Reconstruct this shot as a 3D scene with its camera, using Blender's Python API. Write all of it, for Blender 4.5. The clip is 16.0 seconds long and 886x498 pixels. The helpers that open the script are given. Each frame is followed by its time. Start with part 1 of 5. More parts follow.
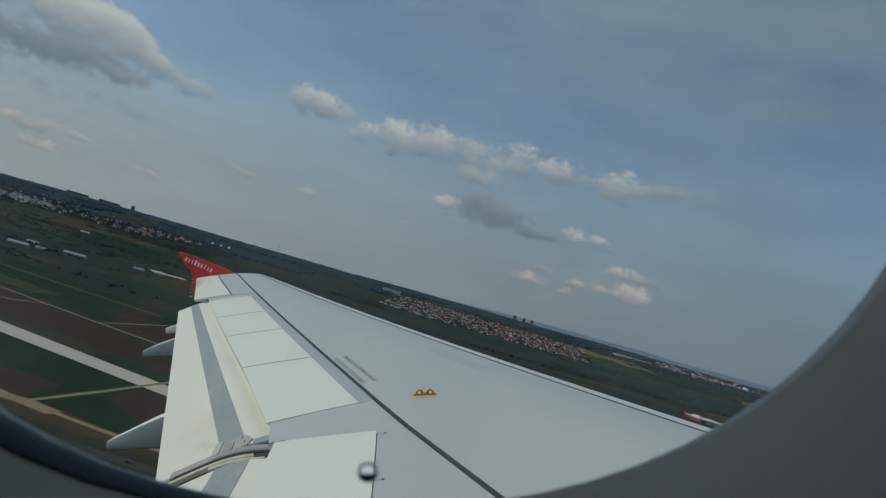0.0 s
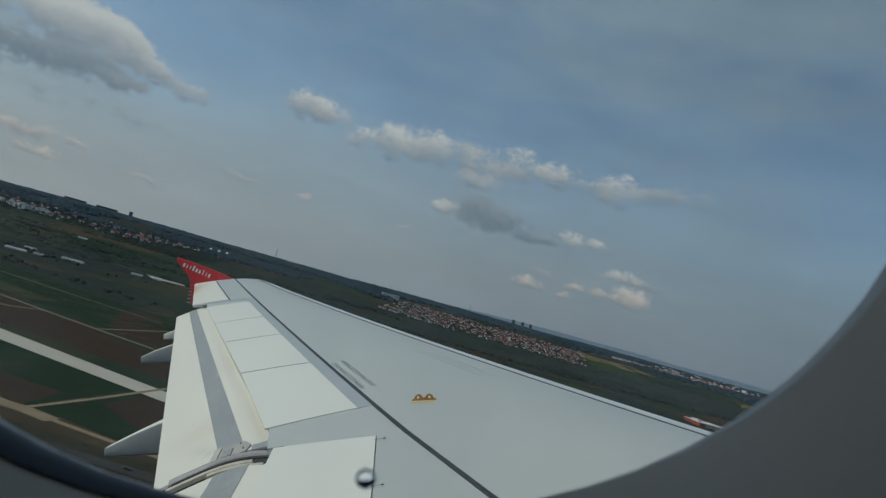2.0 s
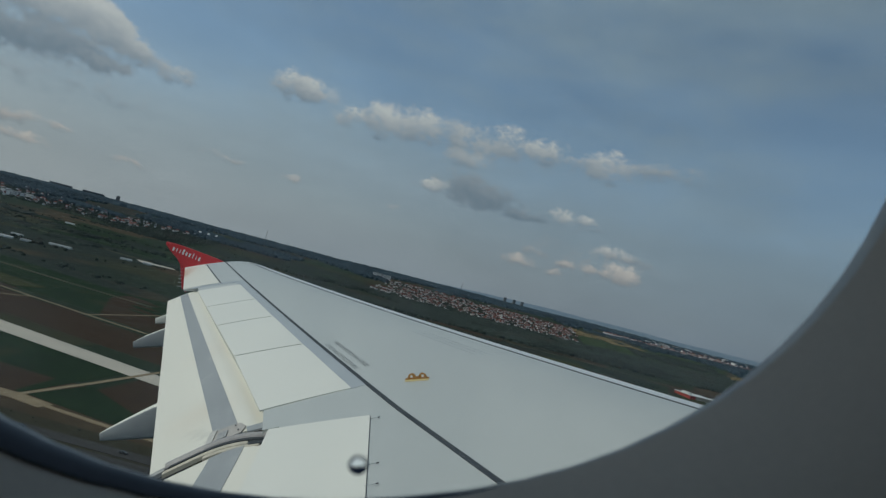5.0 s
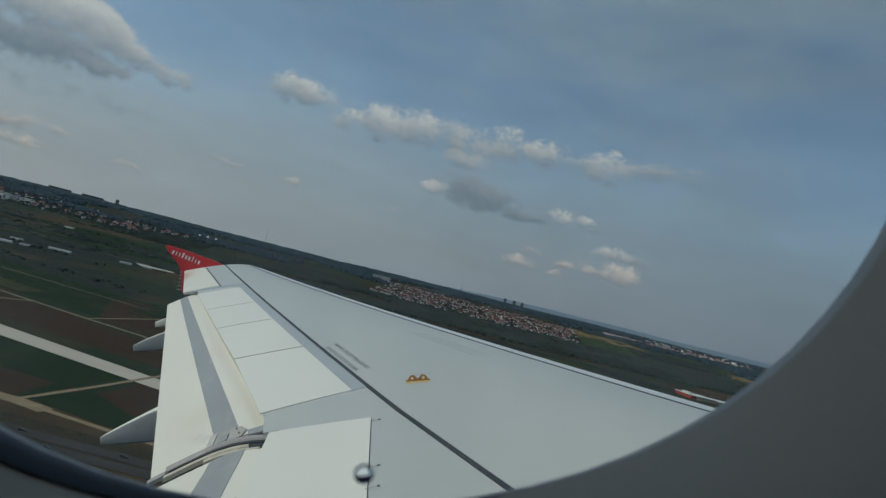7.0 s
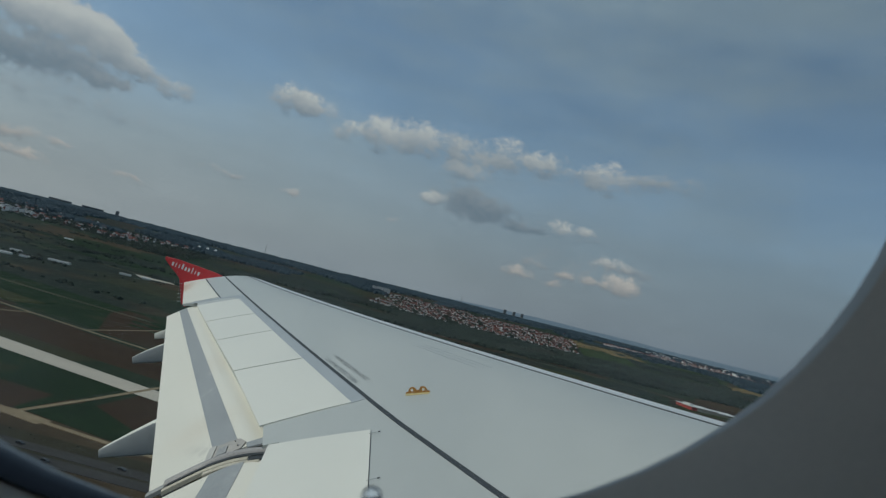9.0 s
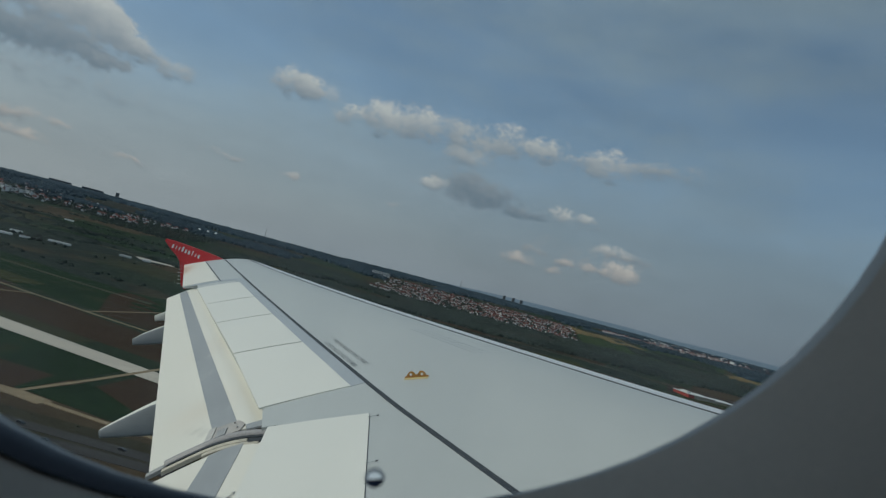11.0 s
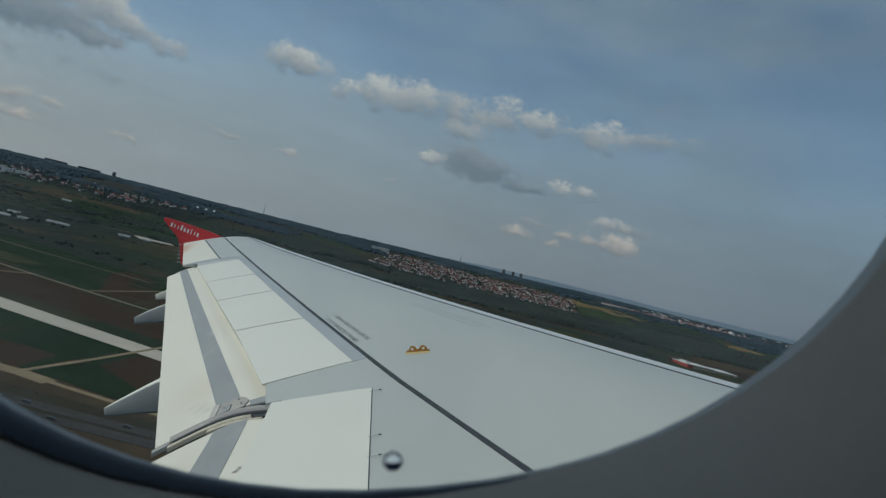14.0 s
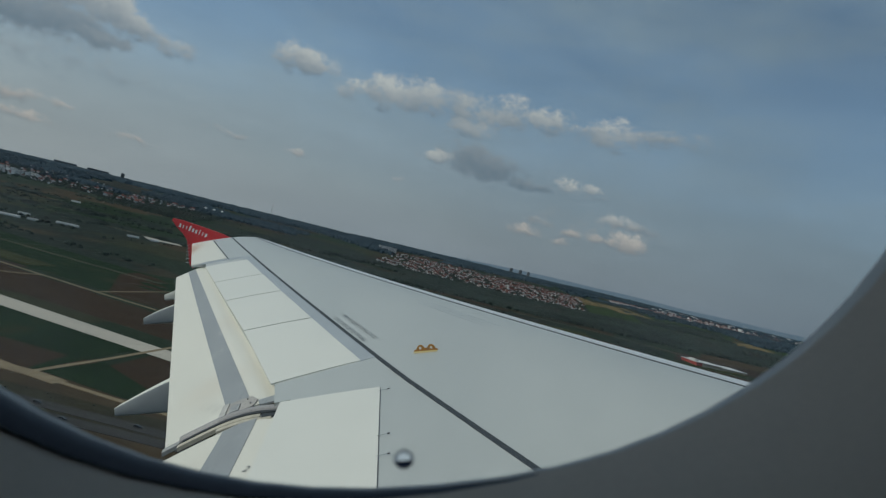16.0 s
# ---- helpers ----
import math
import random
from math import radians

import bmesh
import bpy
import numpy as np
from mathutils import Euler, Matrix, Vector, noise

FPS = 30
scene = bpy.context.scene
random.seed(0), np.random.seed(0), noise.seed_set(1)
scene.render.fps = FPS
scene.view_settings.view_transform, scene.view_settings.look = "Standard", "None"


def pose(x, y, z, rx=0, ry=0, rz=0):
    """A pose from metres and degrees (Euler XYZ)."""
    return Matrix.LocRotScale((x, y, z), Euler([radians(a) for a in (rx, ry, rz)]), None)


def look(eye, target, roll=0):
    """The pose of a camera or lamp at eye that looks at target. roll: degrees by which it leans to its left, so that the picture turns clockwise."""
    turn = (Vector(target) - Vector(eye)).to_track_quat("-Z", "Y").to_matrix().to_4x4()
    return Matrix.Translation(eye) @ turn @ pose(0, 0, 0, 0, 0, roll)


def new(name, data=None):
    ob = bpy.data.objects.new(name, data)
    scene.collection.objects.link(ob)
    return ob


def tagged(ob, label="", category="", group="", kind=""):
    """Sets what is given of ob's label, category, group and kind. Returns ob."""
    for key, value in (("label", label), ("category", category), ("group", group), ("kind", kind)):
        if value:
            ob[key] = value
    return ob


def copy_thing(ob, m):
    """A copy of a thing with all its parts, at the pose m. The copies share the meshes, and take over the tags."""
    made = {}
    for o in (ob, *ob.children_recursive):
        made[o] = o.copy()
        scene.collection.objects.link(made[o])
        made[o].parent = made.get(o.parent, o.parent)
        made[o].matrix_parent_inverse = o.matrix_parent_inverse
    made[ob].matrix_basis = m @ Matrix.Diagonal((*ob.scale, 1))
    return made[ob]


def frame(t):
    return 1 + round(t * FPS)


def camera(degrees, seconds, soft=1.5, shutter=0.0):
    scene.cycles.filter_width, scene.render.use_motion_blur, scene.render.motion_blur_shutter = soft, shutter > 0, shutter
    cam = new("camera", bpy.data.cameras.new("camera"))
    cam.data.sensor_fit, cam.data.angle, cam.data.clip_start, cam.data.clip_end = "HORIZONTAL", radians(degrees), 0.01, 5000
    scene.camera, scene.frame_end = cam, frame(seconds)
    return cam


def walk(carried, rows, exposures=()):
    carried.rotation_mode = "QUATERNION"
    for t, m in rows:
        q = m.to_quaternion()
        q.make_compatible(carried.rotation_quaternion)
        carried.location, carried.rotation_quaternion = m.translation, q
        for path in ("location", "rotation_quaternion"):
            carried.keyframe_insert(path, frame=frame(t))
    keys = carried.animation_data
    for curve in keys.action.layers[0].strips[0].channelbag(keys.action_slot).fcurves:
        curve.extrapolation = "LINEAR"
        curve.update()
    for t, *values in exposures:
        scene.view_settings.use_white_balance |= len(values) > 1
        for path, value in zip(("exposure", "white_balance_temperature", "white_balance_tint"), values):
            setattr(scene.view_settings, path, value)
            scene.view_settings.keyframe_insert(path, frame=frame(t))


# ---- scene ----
# ================= camera =================
cam = camera(69.0, 16.0, soft=1.3)
cam.data.dof.use_dof, cam.data.dof.focus_distance, cam.data.dof.aperture_fstop = True, 12.0, 25.0
HEIGHT = 130.0
EYE = Vector((-5.523, 1.7186, 1.6538))
# The airliner climbs with its nose 17 degrees up: x forward, y outboard along the left wing, z up in its own axes
TILT = Matrix(((0.9566, 0.0, -0.2916), (-0.0058, 0.9998, -0.0191), (0.2915, 0.0200, 0.9564)))
AIR = Matrix.Translation((0, 0, HEIGHT)) @ TILT.to_4x4() @ Matrix.Translation(-EYE)

# seconds, place in the airliner's axes, yaw, pitch, roll
PATH = [
    (0, -5.5264, 1.7149, 1.6657, -4.14, 2.18, -1.00),
    (0.5, -5.5261, 1.7148, 1.6664, -4.25, 2.43, -1.16),
    (1, -5.5256, 1.7158, 1.6653, -4.38, 2.60, -1.24),
    (1.5, -5.5257, 1.7160, 1.6653, -4.28, 2.75, -1.03),
    (2, -5.5262, 1.7154, 1.6657, -4.30, 2.57, -1.28),
    (2.5, -5.5260, 1.7142, 1.6665, -4.37, 2.63, -1.62),
    (3, -5.5254, 1.7131, 1.6670, -4.77, 2.24, -1.97),
    (3.5, -5.5251, 1.7123, 1.6673, -4.86, 1.16, -2.36),
    (4, -5.5254, 1.7118, 1.6680, -4.99, 0.62, -2.17),
    (6.5, -5.5257, 1.7148, 1.6675, -5.15, 0.83, -2.60),
    (7, -5.5264, 1.7153, 1.6681, -5.10, 0.82, -2.69),
    (7.5, -5.5270, 1.7153, 1.6689, -4.87, 0.83, -2.76),
    (8, -5.5272, 1.7159, 1.6694, -4.61, 0.94, -2.69),
    (8.5, -5.5275, 1.7145, 1.6698, -4.81, 0.97, -2.80),
    (9, -5.5276, 1.7137, 1.6702, -5.17, 1.81, -2.74),
    (9.5, -5.5276, 1.7134, 1.6703, -5.30, 1.94, -2.17),
    (9.7, -5.5277, 1.7134, 1.6703, -5.30, 1.69, -2.15),
    (11.8, -5.5286, 1.7133, 1.6702, -4.97, -0.37, -2.05),
    (12, -5.5287, 1.7133, 1.6702, -5.24, -0.67, -2.03),
    (12.5, -5.5296, 1.7137, 1.6710, -5.46, -0.64, -2.47),
    (13, -5.5293, 1.7141, 1.6702, -5.31, -0.57, -2.63),
    (13.5, -5.5299, 1.7148, 1.6709, -5.01, -1.14, -2.78),
    (14, -5.5308, 1.7155, 1.6715, -5.08, -1.74, -2.93),
    (14.5, -5.5311, 1.7159, 1.6716, -5.00, -1.49, -3.35),
    (15, -5.5312, 1.7156, 1.6711, -5.06, -1.45, -3.11),
    (15.5, -5.5314, 1.7152, 1.6717, -4.91, -1.18, -3.15),
    (16, -5.5312, 1.7151, 1.6715, -4.43, -1.80, -3.30),
]


def held(x, y, z, yaw, pitch, roll):
    return AIR @ pose(x, y, z, 0, 0, yaw) @ pose(0, 0, 0, 90 + pitch, 0, 0) @ pose(0, 0, 0, 0, 0, roll)


walk(cam, [(r[0], held(*r[1:])) for r in PATH], exposures=[(0, 0.0, 6520, 2), (16, 0.0, 6520, 2)])

# ================= sun and sky =================
SUN_AZ, SUN_EL = radians(255), radians(43)  # azimuth from +y towards +x
sun_dir = Vector((math.sin(SUN_AZ) * math.cos(SUN_EL), math.cos(SUN_AZ) * math.cos(SUN_EL), math.sin(SUN_EL)))
sun = new("sun", bpy.data.lights.new("sun", "SUN"))
sun.data.energy, sun.data.angle, sun.data.color = 1.62, radians(0.6), (1.0, 0.96, 0.84)
sun.matrix_world = look((0, 0, 400), Vector((0, 0, 400)) - sun_dir)


def link(tree, a, b):
    tree.links.new(a, b)


def node(tree, kind, **values):
    n = tree.nodes.new(kind)
    for key, value in values.items():
        setattr(n, key, value)
    return n


def math_node(tree, op, a, b=None, clamp=False):
    n = tree.nodes.new("ShaderNodeMath")
    n.operation, n.use_clamp = op, clamp
    for i, v in enumerate((a, b)):
        if v is None:
            continue
        if isinstance(v, (int, float)):
            n.inputs[i].default_value = v
        else:
            link(tree, v, n.inputs[i])
    return n.outputs[0]


def mix_colour(tree, fac, a, b):
    n = tree.nodes.new("ShaderNodeMix")
    n.data_type = "RGBA"
    for socket, v in ((n.inputs[0], fac), (n.inputs[6], a), (n.inputs[7], b)):
        if isinstance(v, (int, float)):
            socket.default_value = v
        elif isinstance(v, tuple):
            socket.default_value = (*v, 1) if len(v) == 3 else v
        else:
            link(tree, v, socket)
    return n.outputs[2]


# clouds: azimuth, elevation, half width, half height in degrees, strength, brightness
CLOUDS = [
    (-32.8, 10.7, 7.5, 1.5, 1.15, 0.44), (-27.2, 11.5, 3.8, 1.2, 1.0, 0.50), (-31.0, 13.9, 5.5, 1.7, 2.1, 1.22), (-27.0, 14.0, 2.6, 1.0, 1.5, 1.05),
    (-25.2, 13.1, 2.0, 0.9, 1.2, 1.0), (-23.2, 12.4, 2.0, 0.9, 1.1, 0.90), (-20.8, 11.7, 2.2, 0.7, 0.8, 0.80), (-26.0, 10.6, 2.4, 0.6, 0.7, 0.72),
    (9.0, 13.2, 15.0, 2.2, 0.12, 0.70), (4.0, 8.6, 6.5, 1.4, 0.24, 0.55), (17.5, 5.6, 7.0, 2.2, 0.24, 0.72), (-27.5, 8.4, 9.0, 1.6, 0.26, 0.66),
    (-11.6, 13.9, 2.1, 1.2, 1.15, 1.0), (-9.4, 13.9, 2.0, 0.9, 1.0, 0.92), (-6.4, 12.7, 1.5, 1.0, 0.9, 0.98), (-3.1, 13.5, 2.2, 1.6, 1.25, 1.06),
    (0.0, 13.8, 2.1, 1.5, 1.05, 1.0), (3.6, 13.8, 2.4, 1.9, 0.66, 0.84), (5.6, 12.9, 2.8, 1.2, 0.40, 0.82), (7.7, 14.2, 2.2, 1.5, 0.85, 0.88), (4.4, 11.9, 2.4, 0.7, 0.85, 0.95),
    (11.3, 14.2, 2.1, 1.1, 0.95, 0.94), (14.2, 13.7, 2.4, 0.6, 0.40, 0.72), (16.8, 14.1, 2.4, 1.3, 0.90, 0.90), (20.6, 14.3, 2.8, 1.1, 0.70, 0.66),
    (24.2, 14.4, 2.4, 0.7, 0.50, 0.58), (2.4, 9.1, 1.1, 0.45, 1.05, 1.05), (5.4, 9.6, 2.8, 1.3, 1.2, 0.42), (8.0, 9.2, 2.4, 1.2, 1.15, 0.36),
    (11.2, 8.4, 2.1, 0.5, 0.95, 0.40), (14.3, 9.1, 1.0, 0.6, 1.05, 1.0), (16.2, 9.2, 0.9, 0.5, 0.95, 0.95), (16.0, 8.4, 1.8, 0.3, 0.65, 0.45),
    (11.4, 4.6, 1.5, 0.55, 0.95, 0.98), (19.0, 7.0, 1.6, 0.6, 1.05, 1.0), (21.0, 6.6, 1.8, 0.4, 0.7, 0.50), (20.3, 5.3, 1.5, 0.85, 1.15, 1.08),
    (18.4, 4.9, 1.4, 0.45, 0.85, 0.95), (15.7, 4.9, 1.2, 0.45, 0.9, 0.96), (14.4, 4.0, 1.4, 0.35, 0.65, 0.9), (12.8, 5.6, 1.4, 0.3, 0.5, 0.85),
    (-30.4, 4.9, 2.4, 0.5, 0.95, 1.0), (-29.6, 3.6, 2.2, 0.5, 0.85, 0.95), (-27.4, 4.9, 1.2, 0.4, 0.6, 0.9), (-9.6, 6.4, 1.3, 0.35, 0.85, 0.92),
    (-15.0, 6.5, 2.8, 0.4, 0.5, 0.85), (-22.2, 3.7, 2.0, 0.4, 0.5, 0.85), (-0.8, 6.3, 1.1, 0.3, 0.45, 0.85),
]


def make_sky():
    world = bpy.data.worlds.new("sky")
    scene.world = world
    world.use_nodes = True
    tree = world.node_tree
    tree.nodes.clear()
    out = tree.nodes.new("ShaderNodeOutputWorld")
    back = tree.nodes.new("ShaderNodeBackground")
    back.inputs["Strength"].default_value = 0.09
    sky = node(tree, "ShaderNodeTexSky", sky_type="NISHITA", sun_disc=False, sun_elevation=SUN_EL, sun_rotation=SUN_AZ)
    sky.altitude, sky.air_density, sky.dust_density, sky.ozone_density = 400, 1.0, 1.2, 1.0
    way = tree.nodes.new("ShaderNodeTexCoord").outputs["Generated"]
    parts = tree.nodes.new("ShaderNodeSeparateXYZ")
    link(tree, way, parts.inputs[0])
    az = math_node(tree, "MULTIPLY", math_node(tree, "ARCTAN2", parts.outputs[0], parts.outputs[1]), 180 / math.pi)
    el = math_node(tree, "MULTIPLY", math_node(tree, "ARCSINE", parts.outputs[2]), 180 / math.pi)
    flat = tree.nodes.new("ShaderNodeCombineXYZ")
    link(tree, az, flat.inputs[0])
    link(tree, el, flat.inputs[1])

    def cloud_noise(scale, stretch, detail, rough, seed):
        m = tree.nodes.new("ShaderNodeMapping")
        m.inputs["Scale"].default_value = (scale / stretch, scale, 1)
        m.inputs["Location"].default_value = (seed, seed * 1.7, seed)
        link(tree, flat.outputs[0], m.inputs["Vector"])
        n = tree.nodes.new("ShaderNodeTexNoise")
        n.inputs["Scale"].default_value, n.inputs["Detail"].default_value, n.inputs["Roughness"].default_value = 1.0, detail, rough
        link(tree, m.outputs[0], n.inputs["Vector"])
        return n
    puff = cloud_noise(0.42, 1.3, 6, 0.55, 3.1)
    # the outline of every cloud is stirred by the noise
    stir = node(tree, "ShaderNodeVectorMath", operation="MULTIPLY_ADD")
    shifted = node(tree, "ShaderNodeVectorMath", operation="SUBTRACT")
    link(tree, puff.outputs["Color"], shifted.inputs[0])
    shifted.inputs[1].default_value = (0.5, 0.5, 0.5)
    link(tree, shifted.outputs[0], stir.inputs[0])
    stir.inputs[1].default_value = (3.0, 1.9, 0)
    link(tree, flat.outputs[0], stir.inputs[2])
    cover, glow = None, None
    for a, e, w, h, strength, bright in CLOUDS:
        m = node(tree, "ShaderNodeMapping", vector_type="TEXTURE")
        m.inputs["Location"].default_value = (a, e - 0.55, 0)
        m.inputs["Scale"].default_value = (w * 1.2, h * 1.3, 1)
        link(tree, stir.outputs[0], m.inputs["Vector"])
        away = node(tree, "ShaderNodeVectorMath", operation="LENGTH")
        link(tree, m.outputs[0], away.inputs[0])
        inside = math_node(tree, "MULTIPLY", math_node(tree, "SUBTRACT", 1.0, away.outputs["Value"], True), strength)
        xyz = tree.nodes.new("ShaderNodeSeparateXYZ")
        link(tree, m.outputs[0], xyz.inputs[0])
        # tops catch the sun, undersides lie in their own shade
        top = math_node(tree, "MULTIPLY_ADD", xyz.outputs[1], 0.55 * bright)
        top.node.inputs[2].default_value = bright * 0.66
        weighted = math_node(tree, "MULTIPLY", inside, math_node(tree, "MAXIMUM", top, 0.22))
        cover = inside if cover is None else math_node(tree, "ADD", cover, inside)
        glow = weighted if glow is None else math_node(tree, "ADD", glow, weighted)
    fine = cloud_noise(0.95, 1.3, 7, 0.56, 9.0)
    near = math_node(tree, "MULTIPLY", cover, 5.0, True)
    torn = math_node(tree, "MULTIPLY", math_node(tree, "SUBTRACT", fine.outputs["Fac"], 0.50), 2.2)
    frayed = cloud_noise(2.4, 1.2, 6, 0.62, 14.0)
    torn = math_node(tree, "ADD", torn, math_node(tree, "MULTIPLY", math_node(tree, "SUBTRACT", frayed.outputs["Fac"], 0.50), 1.05))
    eaten = math_node(tree, "ADD", cover, math_node(tree, "MULTIPLY", torn, near))
    ramp = node(tree, "ShaderNodeMapRange", interpolation_type="SMOOTHSTEP")
    ramp.inputs["From Min"].default_value, ramp.inputs["From Max"].default_value = 0.02, 0.95
    ramp.inputs["To Max"].default_value = 0.84
    link(tree, eaten, ramp.inputs["Value"])
    light = math_node(tree, "DIVIDE", glow, math_node(tree, "MAXIMUM", cover, 0.001))
    light = math_node(tree, "ADD", light, math_node(tree, "MULTIPLY", math_node(tree, "SUBTRACT", frayed.outputs["Fac"], 0.50), 0.22))
    tone = tree.nodes.new("ShaderNodeValToRGB")
    tone.color_ramp.elements[0].position, tone.color_ramp.elements[0].color = 0.2, (1.28, 1.76, 2.35, 1)
    tone.color_ramp.elements[1].position, tone.color_ramp.elements[1].color = 0.95, (5.3, 5.35, 5.35, 1)
    link(tree, light, tone.inputs[0])
    # high thin cloud, and the milky air towards the horizon
    thin = cloud_noise(0.085, 2.6, 8, 0.6, 20.0)
    veil = node(tree, "ShaderNodeMapRange", interpolation_type="SMOOTHSTEP")
    veil.inputs["From Min"].default_value, veil.inputs["From Max"].default_value = 0.34, 0.70
    veil.inputs["To Max"].default_value = 0.7
    link(tree, thin.outputs["Fac"], veil.inputs["Value"])
    low = node(tree, "ShaderNodeMapRange", interpolation_type="SMOOTHSTEP")
    low.inputs["From Min"].default_value, low.inputs["From Max"].default_value = 17.0, 0.0
    low.inputs["To Max"].default_value = 0.93
    link(tree, el, low.inputs["Value"])
    base = mix_colour(tree, veil.outputs[0], mix_colour(tree, 0.34, sky.outputs[0], (1.25, 2.1, 3.0)), (2.4, 3.1, 3.65))
    across = node(tree, "ShaderNodeMapRange", interpolation_type="SMOOTHSTEP")
    across.inputs["From Min"].default_value, across.inputs["From Max"].default_value = -50.0, 60.0
    link(tree, az, across.inputs["Value"])
    haze = mix_colour(tree, across.outputs[0], (2.6, 2.85, 3.1), (1.5, 1.95, 2.6))
    base = mix_colour(tree, low.outputs[0], base, haze)
    wisp = cloud_noise(0.20, 3.4, 9, 0.64, 33.0)
    mottle = node(tree, "ShaderNodeMapRange")
    mottle.inputs["From Min"].default_value, mottle.inputs["From Max"].default_value = 0.3, 0.7
    mottle.inputs["To Min"].default_value, mottle.inputs["To Max"].default_value = 0.98, 1.15
    link(tree, wisp.outputs["Fac"], mottle.inputs["Value"])
    scaled = node(tree, "ShaderNodeVectorMath", operation="SCALE")
    link(tree, base, scaled.inputs[0])
    side = node(tree, "ShaderNodeMapRange", interpolation_type="SMOOTHSTEP")
    side.inputs["From Min"].default_value, side.inputs["From Max"].default_value = -45.0, 50.0
    side.inputs["To Min"].default_value, side.inputs["To Max"].default_value = 1.16, 0.86
    link(tree, az, side.inputs["Value"])
    link(tree, math_node(tree, "MULTIPLY", mottle.outputs[0], side.outputs[0]), scaled.inputs["Scale"])
    base = scaled.outputs[0]
    warm = node(tree, "ShaderNodeMapRange", interpolation_type="SMOOTHSTEP")
    warm.inputs["From Min"].default_value, warm.inputs["From Max"].default_value = 7.6, 4.4
    link(tree, el, warm.inputs["Value"])
    rosy = node(tree, "ShaderNodeVectorMath", operation="MULTIPLY")
    link(tree, tone.outputs[0], rosy.inputs[0])
    rosy.inputs[1].default_value = (1.0, 0.90, 0.85)
    shades = mix_colour(tree, warm.outputs[0], tone.outputs[0], rosy.outputs[0])
    clouded = mix_colour(tree, ramp.outputs[0], base, shades)
    link(tree, clouded, back.inputs["Color"])
    link(tree, back.outputs[0], out.inputs["Surface"])


make_sky()


# ================= materials =================
def paint(name, colour, rough=0.5, metal=0.0, vary=0.15, scale=1.0, fine=12.0, bump=0.0, second=None, second_at=0.55, streak=(1, 1, 1), by_object=0.0, stains=(), shine=0.04):
    """A principled surface whose colour varies at a coarse and a fine scale, with a slight relief."""
    m = bpy.data.materials.new(name)
    m.use_nodes = True
    tree = m.node_tree
    surface = tree.nodes["Principled BSDF"]
    where = tree.nodes.new("ShaderNodeTexCoord").outputs["Object"]
    mapping = tree.nodes.new("ShaderNodeMapping")
    mapping.inputs["Scale"].default_value = streak
    link(tree, where, mapping.inputs["Vector"])
    coarse = tree.nodes.new("ShaderNodeTexNoise")
    coarse.inputs["Scale"].default_value, coarse.inputs["Detail"].default_value, coarse.inputs["Roughness"].default_value = scale, 5, 0.6
    grain = tree.nodes.new("ShaderNodeTexNoise")
    grain.inputs["Scale"].default_value, grain.inputs["Detail"].default_value = scale * fine, 3
    for n in (coarse, grain):
        link(tree, mapping.outputs[0], n.inputs["Vector"])
    both = math_node(tree, "MULTIPLY_ADD", grain.outputs["Fac"], 0.4)
    link(tree, math_node(tree, "MULTIPLY", coarse.outputs["Fac"], 0.6), both.node.inputs[2])
    dark = tuple(max(0.0, c * (1 - vary * 1.6)) for c in colour)
    bright = tuple(min(1.0, c * (1 + vary)) for c in colour)
    ramp = tree.nodes.new("ShaderNodeValToRGB")
    ramp.color_ramp.elements[0].position, ramp.color_ramp.elements[0].color = 0.3, (*dark, 1)
    ramp.color_ramp.elements[1].position, ramp.color_ramp.elements[1].color = 0.7, (*bright, 1)
    link(tree, both, ramp.inputs[0])
    result = ramp.outputs[0]
    if second:
        spot = node(tree, "ShaderNodeMapRange", interpolation_type="SMOOTHSTEP")
        spot.inputs["From Min"].default_value, spot.inputs["From Max"].default_value = second_at, second_at + 0.12
        link(tree, coarse.outputs["Fac"], spot.inputs["Value"])
        result = mix_colour(tree, spot.outputs[0], result, second)
    for centre, size, tint, much in stains:
        spot = node(tree, "ShaderNodeMapping", vector_type="TEXTURE")
        spot.inputs["Location"].default_value, spot.inputs["Scale"].default_value = centre, size
        link(tree, where, spot.inputs["Vector"])
        away = node(tree, "ShaderNodeVectorMath", operation="LENGTH")
        link(tree, spot.outputs[0], away.inputs[0])
        fade = node(tree, "ShaderNodeMapRange", interpolation_type="SMOOTHSTEP")
        fade.inputs["From Min"].default_value, fade.inputs["From Max"].default_value, fade.inputs["To Max"].default_value = 1.0, 0.1, much * 2
        link(tree, away.outputs["Value"], fade.inputs["Value"])
        result = mix_colour(tree, math_node(tree, "MULTIPLY", fade.outputs[0], coarse.outputs["Fac"], True), result, tint)
    if by_object:
        info = tree.nodes.new("ShaderNodeObjectInfo")
        hsv = tree.nodes.new("ShaderNodeHueSaturation")
        link(tree, math_node(tree, "MULTIPLY_ADD", info.outputs["Random"], by_object), hsv.inputs["Value"])
        hsv.inputs["Value"].links[0].from_node.inputs[2].default_value = 1 - by_object / 2
        link(tree, result, hsv.inputs["Color"])
        result = hsv.outputs[0]
    link(tree, result, surface.inputs["Base Color"])
    surface.inputs["Metallic"].default_value = metal
    if rough >= 0.85:
        surface.inputs["Specular IOR Level"].default_value = shine
    worn = math_node(tree, "MULTIPLY_ADD", coarse.outputs["Fac"], 0.2)
    worn.node.inputs[2].default_value = max(0.02, rough - 0.1)
    link(tree, worn, surface.inputs["Roughness"])
